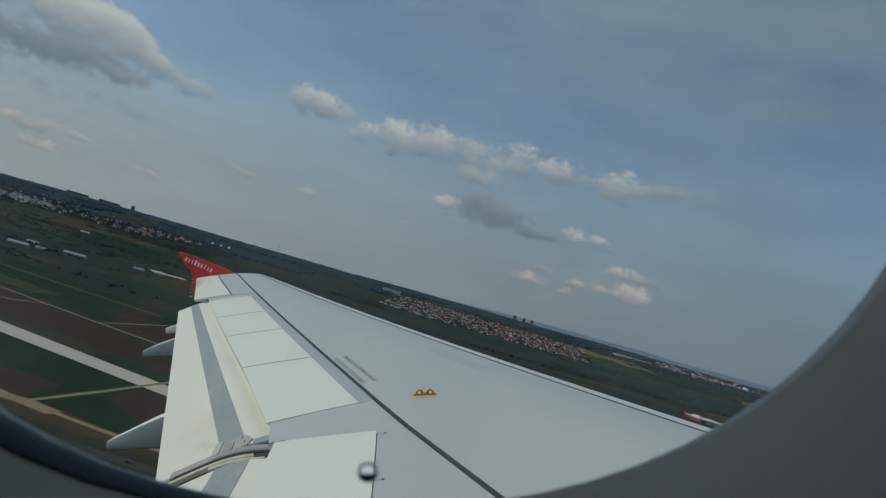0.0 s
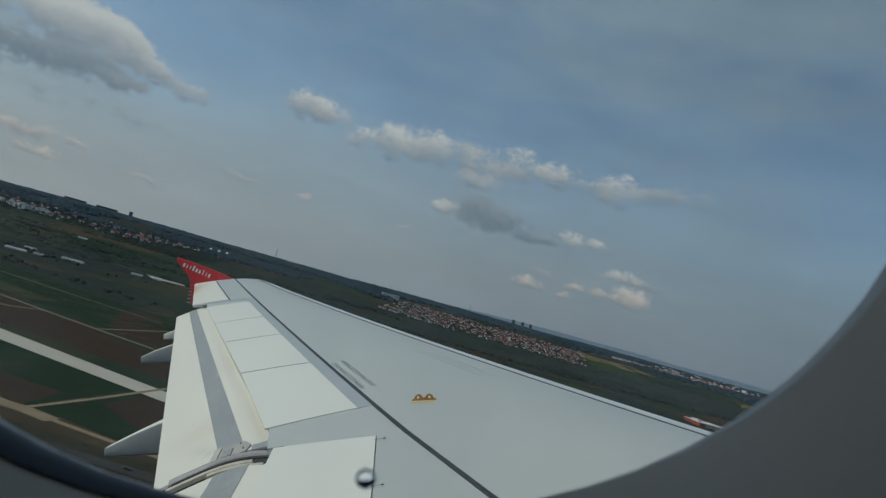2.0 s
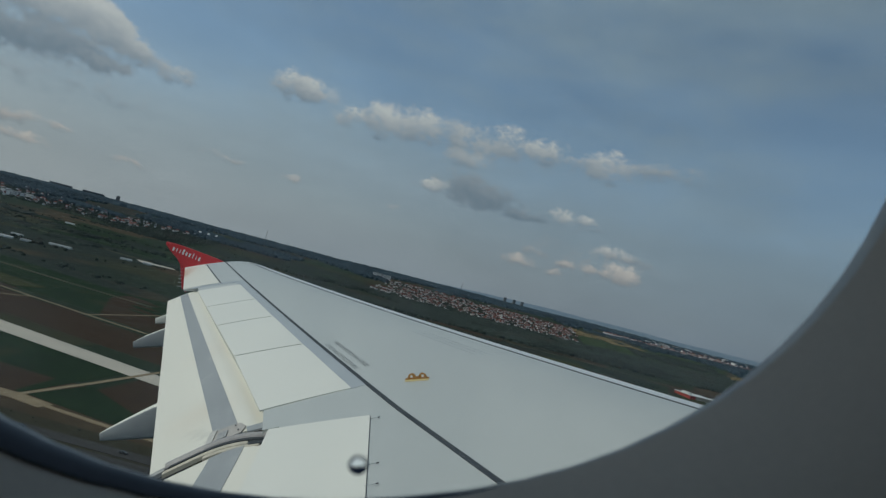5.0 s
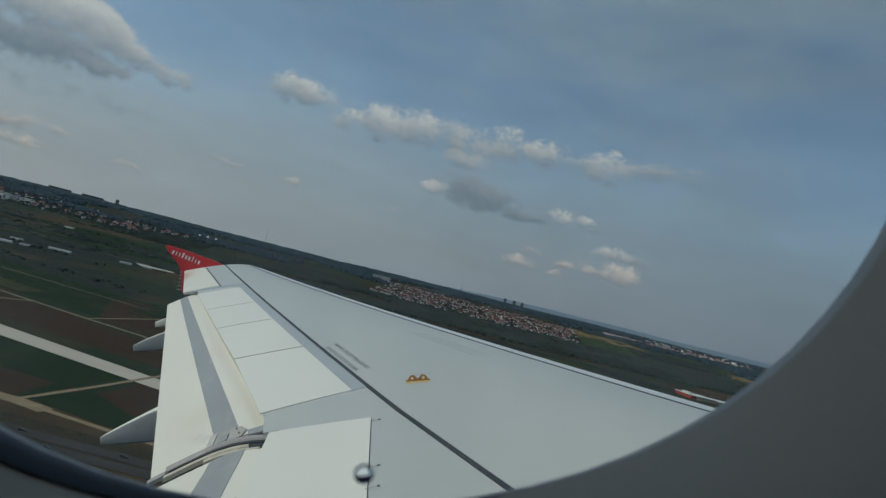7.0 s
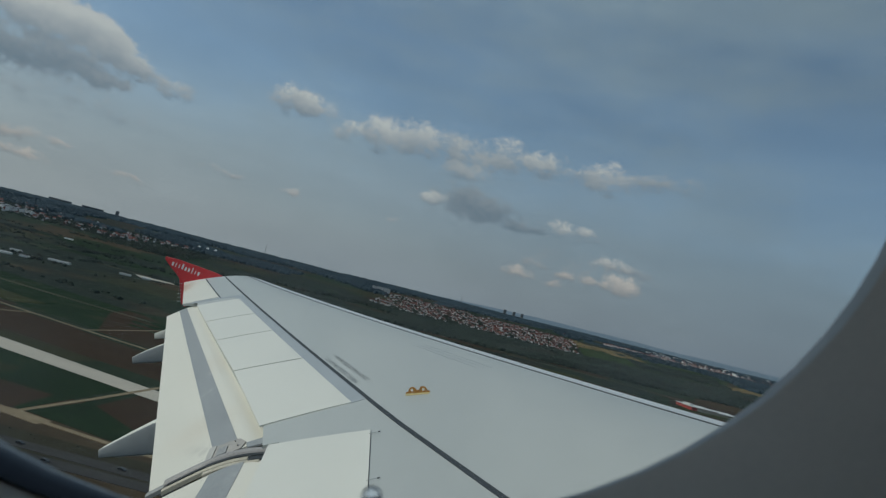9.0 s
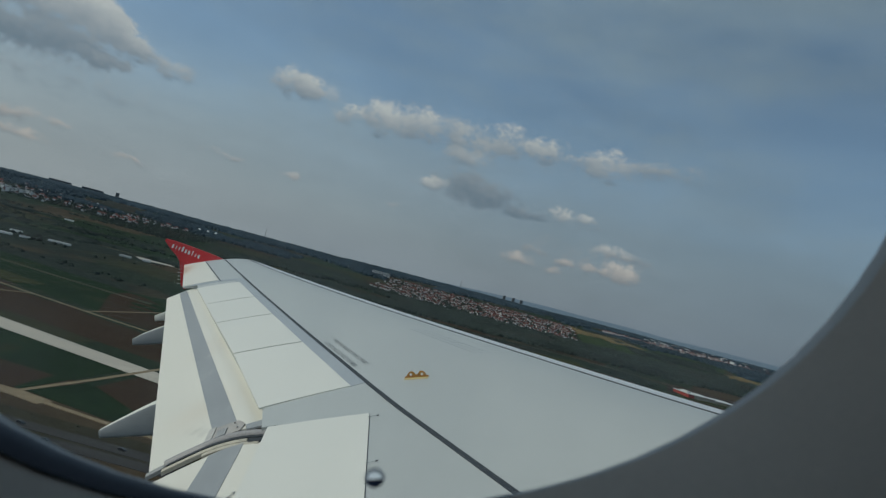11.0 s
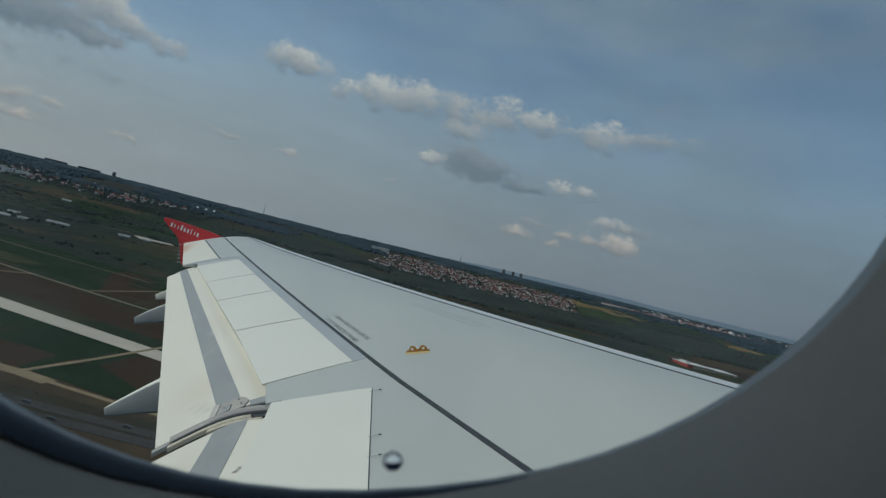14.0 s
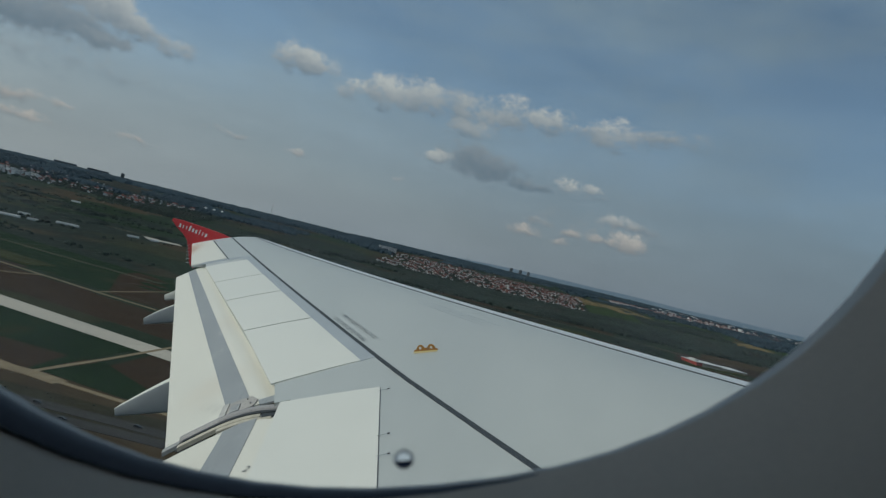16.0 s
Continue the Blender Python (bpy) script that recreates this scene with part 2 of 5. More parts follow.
    if bump:
        relief = tree.nodes.new("ShaderNodeBump")
        relief.inputs["Strength"].default_value, relief.inputs["Distance"].default_value = 0.5, bump
        link(tree, both, relief.inputs["Height"])
        link(tree, relief.outputs[0], surface.inputs["Normal"])
    return m


WING_GREY = paint("wing_grey", (0.447, 0.465, 0.457), 0.42, vary=0.05, scale=0.9, fine=9, streak=(1, 0.45, 1))
PANEL_WHITE = paint("panel_white", (0.695, 0.69, 0.64), 0.45, vary=0.022, scale=0.8, fine=5)
FLAP_WHITE = paint("flap_white", (0.71, 0.69, 0.62), 0.45, vary=0.025, scale=0.8, fine=5, stains=[((-7.00, 6.93, 0.25), (0.07, 0.09, 1), (0.34, 0.32, 0.30), 0.34), ((-7.08, 7.02, 0.25), (0.09, 0.10, 1), (0.36, 0.34, 0.31), 0.28), ((-7.17, 7.11, 0.25), (0.09, 0.09, 1), (0.40, 0.37, 0.33), 0.2), ((-7.15, 7.45, 0.25), (0.5, 0.5, 1), (0.62, 0.55, 0.46), 0.35), ((-7.0, 5.6, 0.25), (0.5, 0.9, 1), (0.60, 0.54, 0.46), 0.45), ((-7.5, 9.4, 0.4), (0.5, 0.7, 1), (0.62, 0.56, 0.48), 0.3)])
AILERON_WHITE = paint("aileron_white", (0.71, 0.69, 0.62), 0.45, vary=0.04, scale=1.3, fine=14, stains=[((-9.75, 15.2, 1.5), (0.35, 1.4, 3), (0.55, 0.38, 0.29), 0.95)])
BEIGE_METAL = paint("beige_metal", (0.50, 0.46, 0.385), 0.6, vary=0.25, scale=8)
PLATE_BROWN = paint("worn_plate", (0.40, 0.375, 0.355), 0.55, vary=0.2, scale=9, fine=6)
PLATE_GREY = paint("plate_grey", (0.30, 0.305, 0.31), 0.5, vary=0.2, scale=9, fine=6)
STRIP_GREY = paint("strip_grey", (0.295, 0.312, 0.328), 0.5, vary=0.11, scale=2.6, fine=9, streak=(2.2, 0.7, 1), second=(0.40, 0.40, 0.40), second_at=0.60)
BAND_GREY = paint("band_grey", (0.36, 0.39, 0.42), 0.5, vary=0.07, scale=2.0)
FAIRING_GREY = paint("fairing_grey", (0.50, 0.52, 0.54), 0.45, vary=0.06, scale=2.0)
# grey darkened by the shade on the fairing flanks, also on rivets
FLANK_SHADE_GREY = paint("flank_shade_grey", (0.31, 0.33, 0.345), 0.32, vary=0.10, scale=2.0)
SEALANT = paint("black_sealant", (0.028, 0.034, 0.040), 0.7, vary=0.3, scale=4.0)
RUBBER = paint("black_rubber", (0.016, 0.019, 0.028), 0.6, vary=0.3, scale=60.0)
FENCE_RED = paint("fence_red", (0.64, 0.03, 0.035), 0.4, vary=0.08, scale=2.0)
LETTER_WHITE = paint("letter_white", (0.8, 0.78, 0.76), 0.5, vary=0.03)
MARK_GREY = paint("mark_grey", (0.09, 0.10, 0.11), 0.6, vary=0.25, scale=9)
MARK_DARK = paint("mark_dark", (0.13, 0.145, 0.16), 0.6, vary=0.2, scale=8)
ORANGE = paint("orange_paint", (0.42, 0.19, 0.02), 0.5, vary=0.2, scale=14, second=(0.25, 0.12, 0.02), second_at=0.6)
YELLOW_REFLECTION = paint("yellow_reflection", (0.54, 0.44, 0.20), 0.55, vary=0.15, scale=14)
SEAL_METAL = paint("seal_metal", (0.31, 0.30, 0.305), 0.5, metal=0.1, vary=0.18, scale=5, second=(0.24, 0.22, 0.21), second_at=0.60)
PLATE_PALE = paint("plate_pale", (0.50, 0.485, 0.465), 0.55, vary=0.16, scale=8)
DARK_METAL = paint("dark_metal", (0.12, 0.12, 0.13), 0.5, metal=0.5, vary=0.3, scale=6)
SLAT_METAL = paint("slat_metal", (0.72, 0.73, 0.74), 0.35, metal=0.3, vary=0.06, scale=1.5)
SEAL_GREY = paint("seal_grey", (0.055, 0.064, 0.088), 0.5, vary=0.2, scale=60.0)
REVEAL = paint("reveal_plastic", (0.68, 0.59, 0.495), 0.8, vary=0.04, scale=30, fine=20, bump=0.0003)
SHELL_WHITE = paint("shell_white", (0.66, 0.65, 0.62), 0.6, vary=0.04, scale=1.2)
CABIN = paint("cabin_panel", (0.66, 0.65, 0.62), 0.8, vary=0.05, scale=2)


# ================= building helpers =================
def mesh_object(name, verts, faces, material, parent=None, smooth=False, label=""):
    me = bpy.data.meshes.new(name)
    me.from_pydata([tuple(v) for v in verts], [], faces)
    me.validate()
    bm = bmesh.new()
    bm.from_mesh(me)
    bmesh.ops.recalc_face_normals(bm, faces=bm.faces[:])
    bm.to_mesh(me)
    bm.free()
    for m in (material if isinstance(material, (list, tuple)) else [material]):
        me.materials.append(m)
    if smooth:
        me.polygons.foreach_set("use_smooth", [True] * len(me.polygons))
    ob = new(name, me)
    if parent is not None:
        ob.parent = parent
    if label:
        ob["label"] = label
    return ob


def empty(name, m=None):
    ob = new(name)
    ob.empty_display_size = 0.3
    if m is not None:
        ob.matrix_world = m
    return ob


def slab(name, top, nu, nv, thick, material, parent, smooth=False, label=""):
    """A closed sheet: top(u, v) gives the upper face, thick(u, v) how far down the lower one lies."""
    up = [[Vector(top(i / nu, j / nv)) for j in range(nv + 1)] for i in range(nu + 1)]
    verts, faces, n = [], [], (nu + 1) * (nv + 1)
    for i in range(nu + 1):
        for j in range(nv + 1):
            verts.append(up[i][j])
    for i in range(nu + 1):
        for j in range(nv + 1):
            d = thick(i / nu, j / nv) if callable(thick) else thick
            verts.append(up[i][j] - Vector((0, 0, d)))
    k = lambda i, j, s: s * n + i * (nv + 1) + j
    for i in range(nu):
        for j in range(nv):
            faces.append((k(i, j, 0), k(i + 1, j, 0), k(i + 1, j + 1, 0), k(i, j + 1, 0)))
            faces.append((k(i, j, 1), k(i, j + 1, 1), k(i + 1, j + 1, 1), k(i + 1, j, 1)))
    for i in range(nu):
        for j in (0, nv):
            faces.append((k(i, j, 0), k(i, j, 1), k(i + 1, j, 1), k(i + 1, j, 0)))
    for j in range(nv):
        for i in (0, nu):
            faces.append((k(i, j, 0), k(i, j + 1, 0), k(i, j + 1, 1), k(i, j, 1)))
    ob = mesh_object(name, verts, faces, material, parent, smooth, label)
    if smooth:
        ob.data.set_sharp_from_angle(angle=radians(35))
    return ob


def box_mesh(verts, faces, x0, x1, y0, y1, z0, z1):
    b = len(verts)
    verts += [(x0, y0, z0), (x1, y0, z0), (x1, y1, z0), (x0, y1, z0), (x0, y0, z1), (x1, y0, z1), (x1, y1, z1), (x0, y1, z1)]
    faces += [(b, b + 3, b + 2, b + 1), (b + 4, b + 5, b + 6, b + 7), (b, b + 1, b + 5, b + 4), (b + 1, b + 2, b + 6, b + 5), (b + 2, b + 3, b + 7, b + 6), (b + 3, b, b + 4, b + 7)]


def tube(name, points, radius, material, parent=None, sides=8, label=""):
    """A round bar along points; radius may be one number or one for each point."""
    verts, faces = [], []
    pts = [Vector(p) for p in points]
    for i, p in enumerate(pts):
        d = (pts[min(i + 1, len(pts) - 1)] - pts[max(i - 1, 0)]).normalized()
        side = d.cross(Vector((0, 0, 1)))
        side = side.normalized() if side.length > 0.01 else Vector((1, 0, 0))
        up = side.cross(d)
        r = radius[i] if isinstance(radius, (list, tuple)) else radius
        for s in range(sides):
            a = 2 * math.pi * s / sides
            verts.append(p + side * r * math.cos(a) + up * r * math.sin(a))
    for i in range(len(pts) - 1):
        for s in range(sides):
            t = (s + 1) % sides
            faces.append((i * sides + s, i * sides + t, (i + 1) * sides + t, (i + 1) * sides + s))
    faces.append(tuple(range(sides)))
    faces.append(tuple((len(pts) - 1) * sides + s for s in range(sides)))
    return mesh_object(name, verts, faces, material, parent, True, label)


# ================= the wing =================
TIP_Y, KINK_Y = 16.86, 6.4


def le_x(y):
    return -0.51 * y


def te_x(y):
    return -7.15 if y < KINK_Y else -7.15 - (y - KINK_Y) * 0.2864


def wing_z(x, y):
    """Height of the upper skin: dihedral, upward bend, twist and the curve of the section."""
    chord = le_x(y) - te_x(y)
    c = min(max((le_x(y) - x) / chord, 0.0), 1.3)
    nose = 0.12 - 0.075 * min(max((y - 14.8) / 2.0, 0.0), 1.0)
    z = 0.089 * (y - 2) + 0.0018 * (y - 2) ** 2 - 0.085 * max(0.0, (y - 16.2) / 0.66) ** 2
    return z + chord * 0.1612 * math.sqrt(c) * (1 - c) * (1 - math.exp(-c / nose)) + (0.5 - c) * chord * math.tan(radians(3 - 3 * y / 17))


def shroud_x(y):
    """The line on which the spoilers end and the flaps come out."""
    return -6.36 if y < 6.41 else -6.5 - (y - 6.8) * 0.36


def spoiler_front_x(y):
    return -5.68 if y < 6.41 else -5.84 - (y - 6.9) * 0.357


def flap_z(x, y, drop=0.05):
    h = shroud_x(y)
    d = h - x
    return wing_z(h, y) - drop - d * 0.335 - 0.06 * d * d


def on_wing(x, y, lift=0.0):
    return Vector((x, y, wing_z(x, y) + lift))


wing = empty("airplane_wing", AIR)
tagged(wing, "white and grey airliner wing, flaps out, with red tip fence", "wing")


def wing_skin():
    ys = [1.2, 2, 3, 4, 5, 6, 6.4, 6.41, 7, 8, 9, 10, 11, 12, 13, 13.5, 13.56, 14, 15, 16, 16.5, TIP_Y]
    nc = 26
    verts, faces = [], []
    for y in ys:
        front, chord = le_x(y), le_x(y) - te_x(y)
        back = te_x(y) + 0.06 if y > 13.52 else shroud_x(y) + 0.03
        if 6.405 < y < 7:
            back -= 0.12 * (7 - y) / 0.59
        for j in range(nc + 1):
            c = (j / nc) ** 1.6
            x = front + (back - front) * c
            verts.append(on_wing(x, y))
        for j in range(nc, -1, -1):
            c = (j / nc) ** 1.6
            x = front + (back - front) * c
            cc = (front - x) / chord
            verts.append(on_wing(x, y) - Vector((0, 0, 0.006 + chord * 0.19 * math.sqrt(cc) * (1 - cc * 0.98))))
    n = 2 * (nc + 1)
    for i in range(len(ys) - 1):
        for j in range(n):
            k = (j + 1) % n
            faces.append((i * n + j, i * n + k, (i + 1) * n + k, (i + 1) * n + j))
    faces.append(tuple(range(n)))
    faces.append(tuple((len(ys) - 1) * n + j for j in range(n)))
    ob = mesh_object("wing_skin", verts, faces, WING_GREY, wing, True, "smooth light grey painted upper skin")
    ob.data.set_sharp_from_angle(angle=radians(40))


wing_skin()


def strip_on(name, a, b, width, material, lift=0.004, thick=0.004, n=24, parent=None, label="", surface=None):
    """A thin band along the line a-b (x, y), as wide as width, lying on the skin."""
    a, b = Vector(a), Vector(b)
    d = (b - a).normalized()
    side = Vector((-d.y, d.x))
    at = surface or (lambda x, y: wing_z(x, y))

    def top(u, v):
        w = width(u) if callable(width) else width
        p = a + (b - a) * u + side * w * (v - 0.5)
        return (p.x, p.y, at(p.x, p.y) + lift)
    return slab(name, top, n, 1, thick, material, parent or wing, label=label)


# black sealant line from the root to the tip, and the darker band ahead of the spoilers
strip_on("sealant_line", (-4.522, 3.6), (-9.05, 16.3), lambda u: 0.036 - 0.008 * u, SEALANT, label="black sealant line along the wing")
strip_on("seal_band", (-5.785, 6.92), (-8.13, 13.42), 0.15, BAND_GREY, lift=0.003)
strip_on("seal_band", (-8.06, 13.43), (-8.96, 13.53), 0.16, BAND_GREY, lift=0.003)
strip_on("panel_seam", (-8.47, 13.5), (-9.43, 16.2), 0.02, SEALANT, lift=0.003)


def spoiler(y0, y1, inner_slant=0.0, tail=0.0, outer_slant=0.0):
    def top(u, v):
        y = y0 + (y1 - y0) * v
        x = spoiler_front_x(y) + (shroud_x(y) - tail - spoiler_front_x(y)) * u
        y += inner_slant * u * (1 - v) + outer_slant * u * v
        return (x, y, wing_z(x, y) + 0.006 + 0.004 * u)
    return slab("spoiler", top, 8, 8, 0.012, PANEL_WHITE, wing, label="white rectangular spoiler panel")


for y0, y1 in ((6.91, 8.52), (8.55, 10.14), (10.17, 11.52), (11.55, 13.1)):
    spoiler(y0, y1, -0.12 if y0 < 7 else 0.0)
spoiler(3.3, 6.25, tail=0.04, outer_slant=0.12)
for y in (8.535, 10.155, 11.535, 13.12):
    strip_on("panel_seam", (spoiler_front_x(y) - 0.01, y), (shroud_x(y) + 0.035, y), 0.014, DARK_METAL, lift=0.003, thick=0.003, n=8)
# aileron, outboard of the flap


def aileron_top(u, v):
    y = 13.60 + 2.72 * v
    front, back = -8.52 - 0.36 * (y - 13.60), te_x(y) + 0.055
    x = front + (back - front) * u
    return (x, y, wing_z(x, y) + 0.006)


slab("aileron", aileron_top, 8, 10, 0.012, AILERON_WHITE, wing, label="white aileron, tinted pinkish beige at the trailing edge")


def flap(name, y0, y1, te0, te1, strip, label):
    def at(u, v):
        y = y0 + (y1 - y0) * v
        front, back = shroud_x(y) + 0.22, te0 + (te1 - te0) * v
        x = front + (back - front) * u
        return x, y
    def top(u, v):
        x, y = at(u, v)
        d = shroud_x(y) - x
        nose = -0.07 * max(0.0, 1 - max(d, 0) / 0.16) ** 2 * (1 - 0.7 * v)
        return (x, y, flap_z(x, y) + nose)
    ob = slab(name, top, 16, 24, lambda u, v: 0.012 + 0.16 * (1 - u) * min(1, u * 6), FLAP_WHITE, wing, True, label)
    (a0, b0), (a1, b1) = strip

    def band(u, v):
        y = y0 + 0.004 + (y1 - y0 - 0.008) * v
        a, b = a0 + (a1 - a0) * v, b0 + (b1 - b0) * v
        x = b + (a - b) * u
        return (x, y, flap_z(x, y) + 0.004)
    slab("abrasion_strip", band, 3, 24, 0.004, STRIP_GREY, ob, label="grey abrasion strip along the flap")
    return ob


flap("outboard_flap", 6.68, 13.56, -7.33, -9.42, ((-6.85, -6.66), (-9.20, -9.07)), "white outboard flap, extended")
flap("inboard_flap", 2.2, 6.47, -7.28, -7.28, ((-6.84, -6.58), (-6.84, -6.58)), "white inboard flap, extended")

# the seal between the two flaps: curved metal channels side by side, that bend inboard towards the spoiler
def ridge_y(x):
    return 6.64 - 0.27 * max(0.0, (x + 6.95) / 0.57) ** 2


def seam_strip(x0, x1, off0, off1, lift, arch, material, label="", name="flap_end_seal"):
    """A strip along the joint between two offsets from its middle line, rounded across by arch."""
    def top(u, v):
        x = x0 + (x1 - x0) * u
        y = ridge_y(x) + off0 + (off1 - off0) * v
        return (x, y, flap_z(x, y) + lift + arch * (1 - (2 * v - 1) ** 2))
    slab(name, top, 22, 6, 0.03, material, wing, True, label)


seam_strip(-6.41, -7.20, -0.030, 0.030, 0.020, 0.022, SEAL_METAL, "worn grey metal channel between the flaps")
# highlight along the channel, put in as a pale strip
seam_strip(-6.44, -6.86, 0.030, 0.058, 0.012, 0.010, PLATE_PALE, "pale strip for the highlight along the channel")
seam_strip(-6.40, -7.17, -0.056, -0.026, 0.021, 0.0, SEALANT, "black strip along the flap seal")
seam_strip(-6.56, -7.20, -0.090, -0.052, 0.010, 0.006, BEIGE_METAL, "beige worn edge of the flap seal")
seam_strip(-6.46, -6.90, -0.130, -0.090, 0.004, 0.004, BEIGE_METAL, "dusty beige ledge beside the flap seal")
# darkness of the open gap, laid on as a black strip
seam_strip(-6.36, -6.55, -0.110, -0.045, 0.012, 0.0, SEALANT, name="seal_gap_shade")
seam_strip(-7.19, -7.335, -0.026, 0.018, 0.004, 0.010, PLATE_GREY, "grey tail of the flap seal")


def joint_plate(outline, lift, material, label=""):
    """A flat cut plate lying on the flap end, with its thickness."""
    n = len(outline)
    verts = [(x, y, flap_z(x, y) + lift) for x, y in outline] + [(x, y, flap_z(x, y) + lift - 0.014) for x, y in outline]
    faces = [tuple(range(n)), tuple(range(2 * n - 1, n - 1, -1))] + [(i, (i + 1) % n, n + (i + 1) % n, n + i) for i in range(n)]
    mesh_object("flap_bracket", verts, faces, material, wing, label=label)


joint_plate([(-6.925, 6.665), (-6.93, 6.885), (-6.79, 6.875), (-6.70, 6.85), (-6.635, 6.745), (-6.66, 6.665), (-6.78, 6.675)], 0.012, PLATE_BROWN, "worn brownish plate at the flap joint")
joint_plate([(-6.93, 6.66), (-6.94, 6.89), (-6.885, 6.885), (-6.88, 6.665)], 0.020, PLATE_PALE, "pale metal strap at the flap joint")
joint_plate([(-6.85, 6.69), (-6.855, 6.80), (-6.78, 6.79), (-6.775, 6.685)], 0.022, PLATE_GREY, "bare metal bracket at the flap joint")
joint_plate([(-6.60, 6.625), (-6.625, 6.715), (-6.44, 6.665), (-6.43, 6.56)], 0.014, STRIP_GREY, "grey end plate of the abrasion strip")
for x, y in ((-6.83, 6.77), (-6.80, 6.71), (-6.73, 6.82), (-6.69, 6.72)):
    tube("rivet", [(x, y, flap_z(x, y) + 0.012), (x, y, flap_z(x, y) + 0.026)], 0.005, FLANK_SHADE_GREY, wing, 8)


def fairing(y, top_x, tip_x, top_z, tip_z, low_z, width, front, white=(2, 7)):
    """A canoe-shaped flap track fairing, deep under the flap and blunt at its tail."""
    verts, faces, n, m = [], [], 16, 20
    for i in range(n + 1):
        u = i / n
        x = front + (tip_x - front) * u
        k = (x - top_x) / (tip_x - top_x) if x < top_x else 0
        zt = top_z + (tip_z - top_z) * k if x < top_x else top_z
        zt = min(zt + max(0.0, x - top_x) * 0.3, flap_z(x, y) - 0.04 - 0.2 * min(1, max(0.0, x - top_x)))
        deep = max(0.05, zt - (low_z if x < top_x + 0.3 else low_z + 0.0))
        w = width * (0.6 + 0.4 * math.sin(math.pi * min(1, u * 0.75 + 0.2))) * (1 if u < 0.97 else 0.85)
        for s in range(m):
            a = 2 * math.pi * s / m
            cy, cz = math.cos(a), math.sin(a)
            sq = lambda v: math.copysign(abs(v) ** 0.2, v)
            verts.append((x, y + w * sq(cy), zt - deep / 2 + deep / 2 * sq(cz)))
    for i in range(n):
        for s in range(m):
            t = (s + 1) % m
            faces.append((i * m + s, i * m + t, (i + 1) * m + t, (i + 1) * m + s))
    faces.append(tuple(range(m)))
    faces.append(tuple(n * m + s for s in range(m)))
    ob = mesh_object("flap_track_fairing", verts, faces, FLANK_SHADE_GREY, wing, True, "grey canoe-shaped flap track fairing")
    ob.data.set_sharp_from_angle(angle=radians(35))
    # light put into the paint: white top faces over darker flanks
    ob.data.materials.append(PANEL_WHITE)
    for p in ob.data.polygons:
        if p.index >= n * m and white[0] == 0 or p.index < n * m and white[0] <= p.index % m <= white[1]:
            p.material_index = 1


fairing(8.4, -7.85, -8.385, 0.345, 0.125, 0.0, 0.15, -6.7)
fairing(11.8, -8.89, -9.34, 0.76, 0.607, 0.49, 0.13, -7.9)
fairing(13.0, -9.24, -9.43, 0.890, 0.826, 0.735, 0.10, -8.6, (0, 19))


# scuffs and scratches in the paint
strip_on("scuff_mark", (-6.745, 11.92), (-6.68, 12.06), lambda u: 0.022 + 0.016 * math.sin(5 * u), BAND_GREY, lift=0.003, thick=0.002, n=6)
for x, y, long, wide, mat in ((-8.20, 10.16, 0.05, 0.012, PLATE_PALE), (-8.17, 10.20, 0.03, 0.008, PLATE_PALE)):
    strip_on("scuff_mark", (x, y), (x - 0.3 * long, y + long), wide, mat, lift=0.006, thick=0.002, n=2, surface=flap_z)


# slats along the leading edge: bright metal lips with a dark gap behind
def slat(y0, y1):
    def top(u, v):
        y = y0 + (y1 - y0) * v
        x = le_x(y) + 0.015 - 0.215 * u ** 1.5
        return (x, y, wing_z(min(x, le_x(y)), y) + 0.007 - 0.06 * max(0.0, 1 - 8 * u))
    slab("slat", top, 12, 10, lambda u, v: 0.012, SLAT_METAL, wing, True, "bright leading edge slat")


for y0, y1 in ((2.3, 5.5), (5.53, 8.2), (8.23, 10.9), (10.93, 13.6), (13.63, 16.2), (16.22, 16.84)):
    slat(y0, y1)
strip_on("slat_gap", (le_x(2.3) - 0.225, 2.3), (le_x(16.2) - 0.225, 16.2), 0.04, SEALANT, lift=0.004)
for k in range(11):
    for row in range(3):
        strip_on("vent_slot", (-4.60 - 0.050 * k - 0.075 * row, 7.55 + 0.11 * k), (-4.64 - 0.050 * k - 0.075 * row, 7.63 + 0.11 * k), 0.016, BAND_GREY, lift=0.002, n=1)


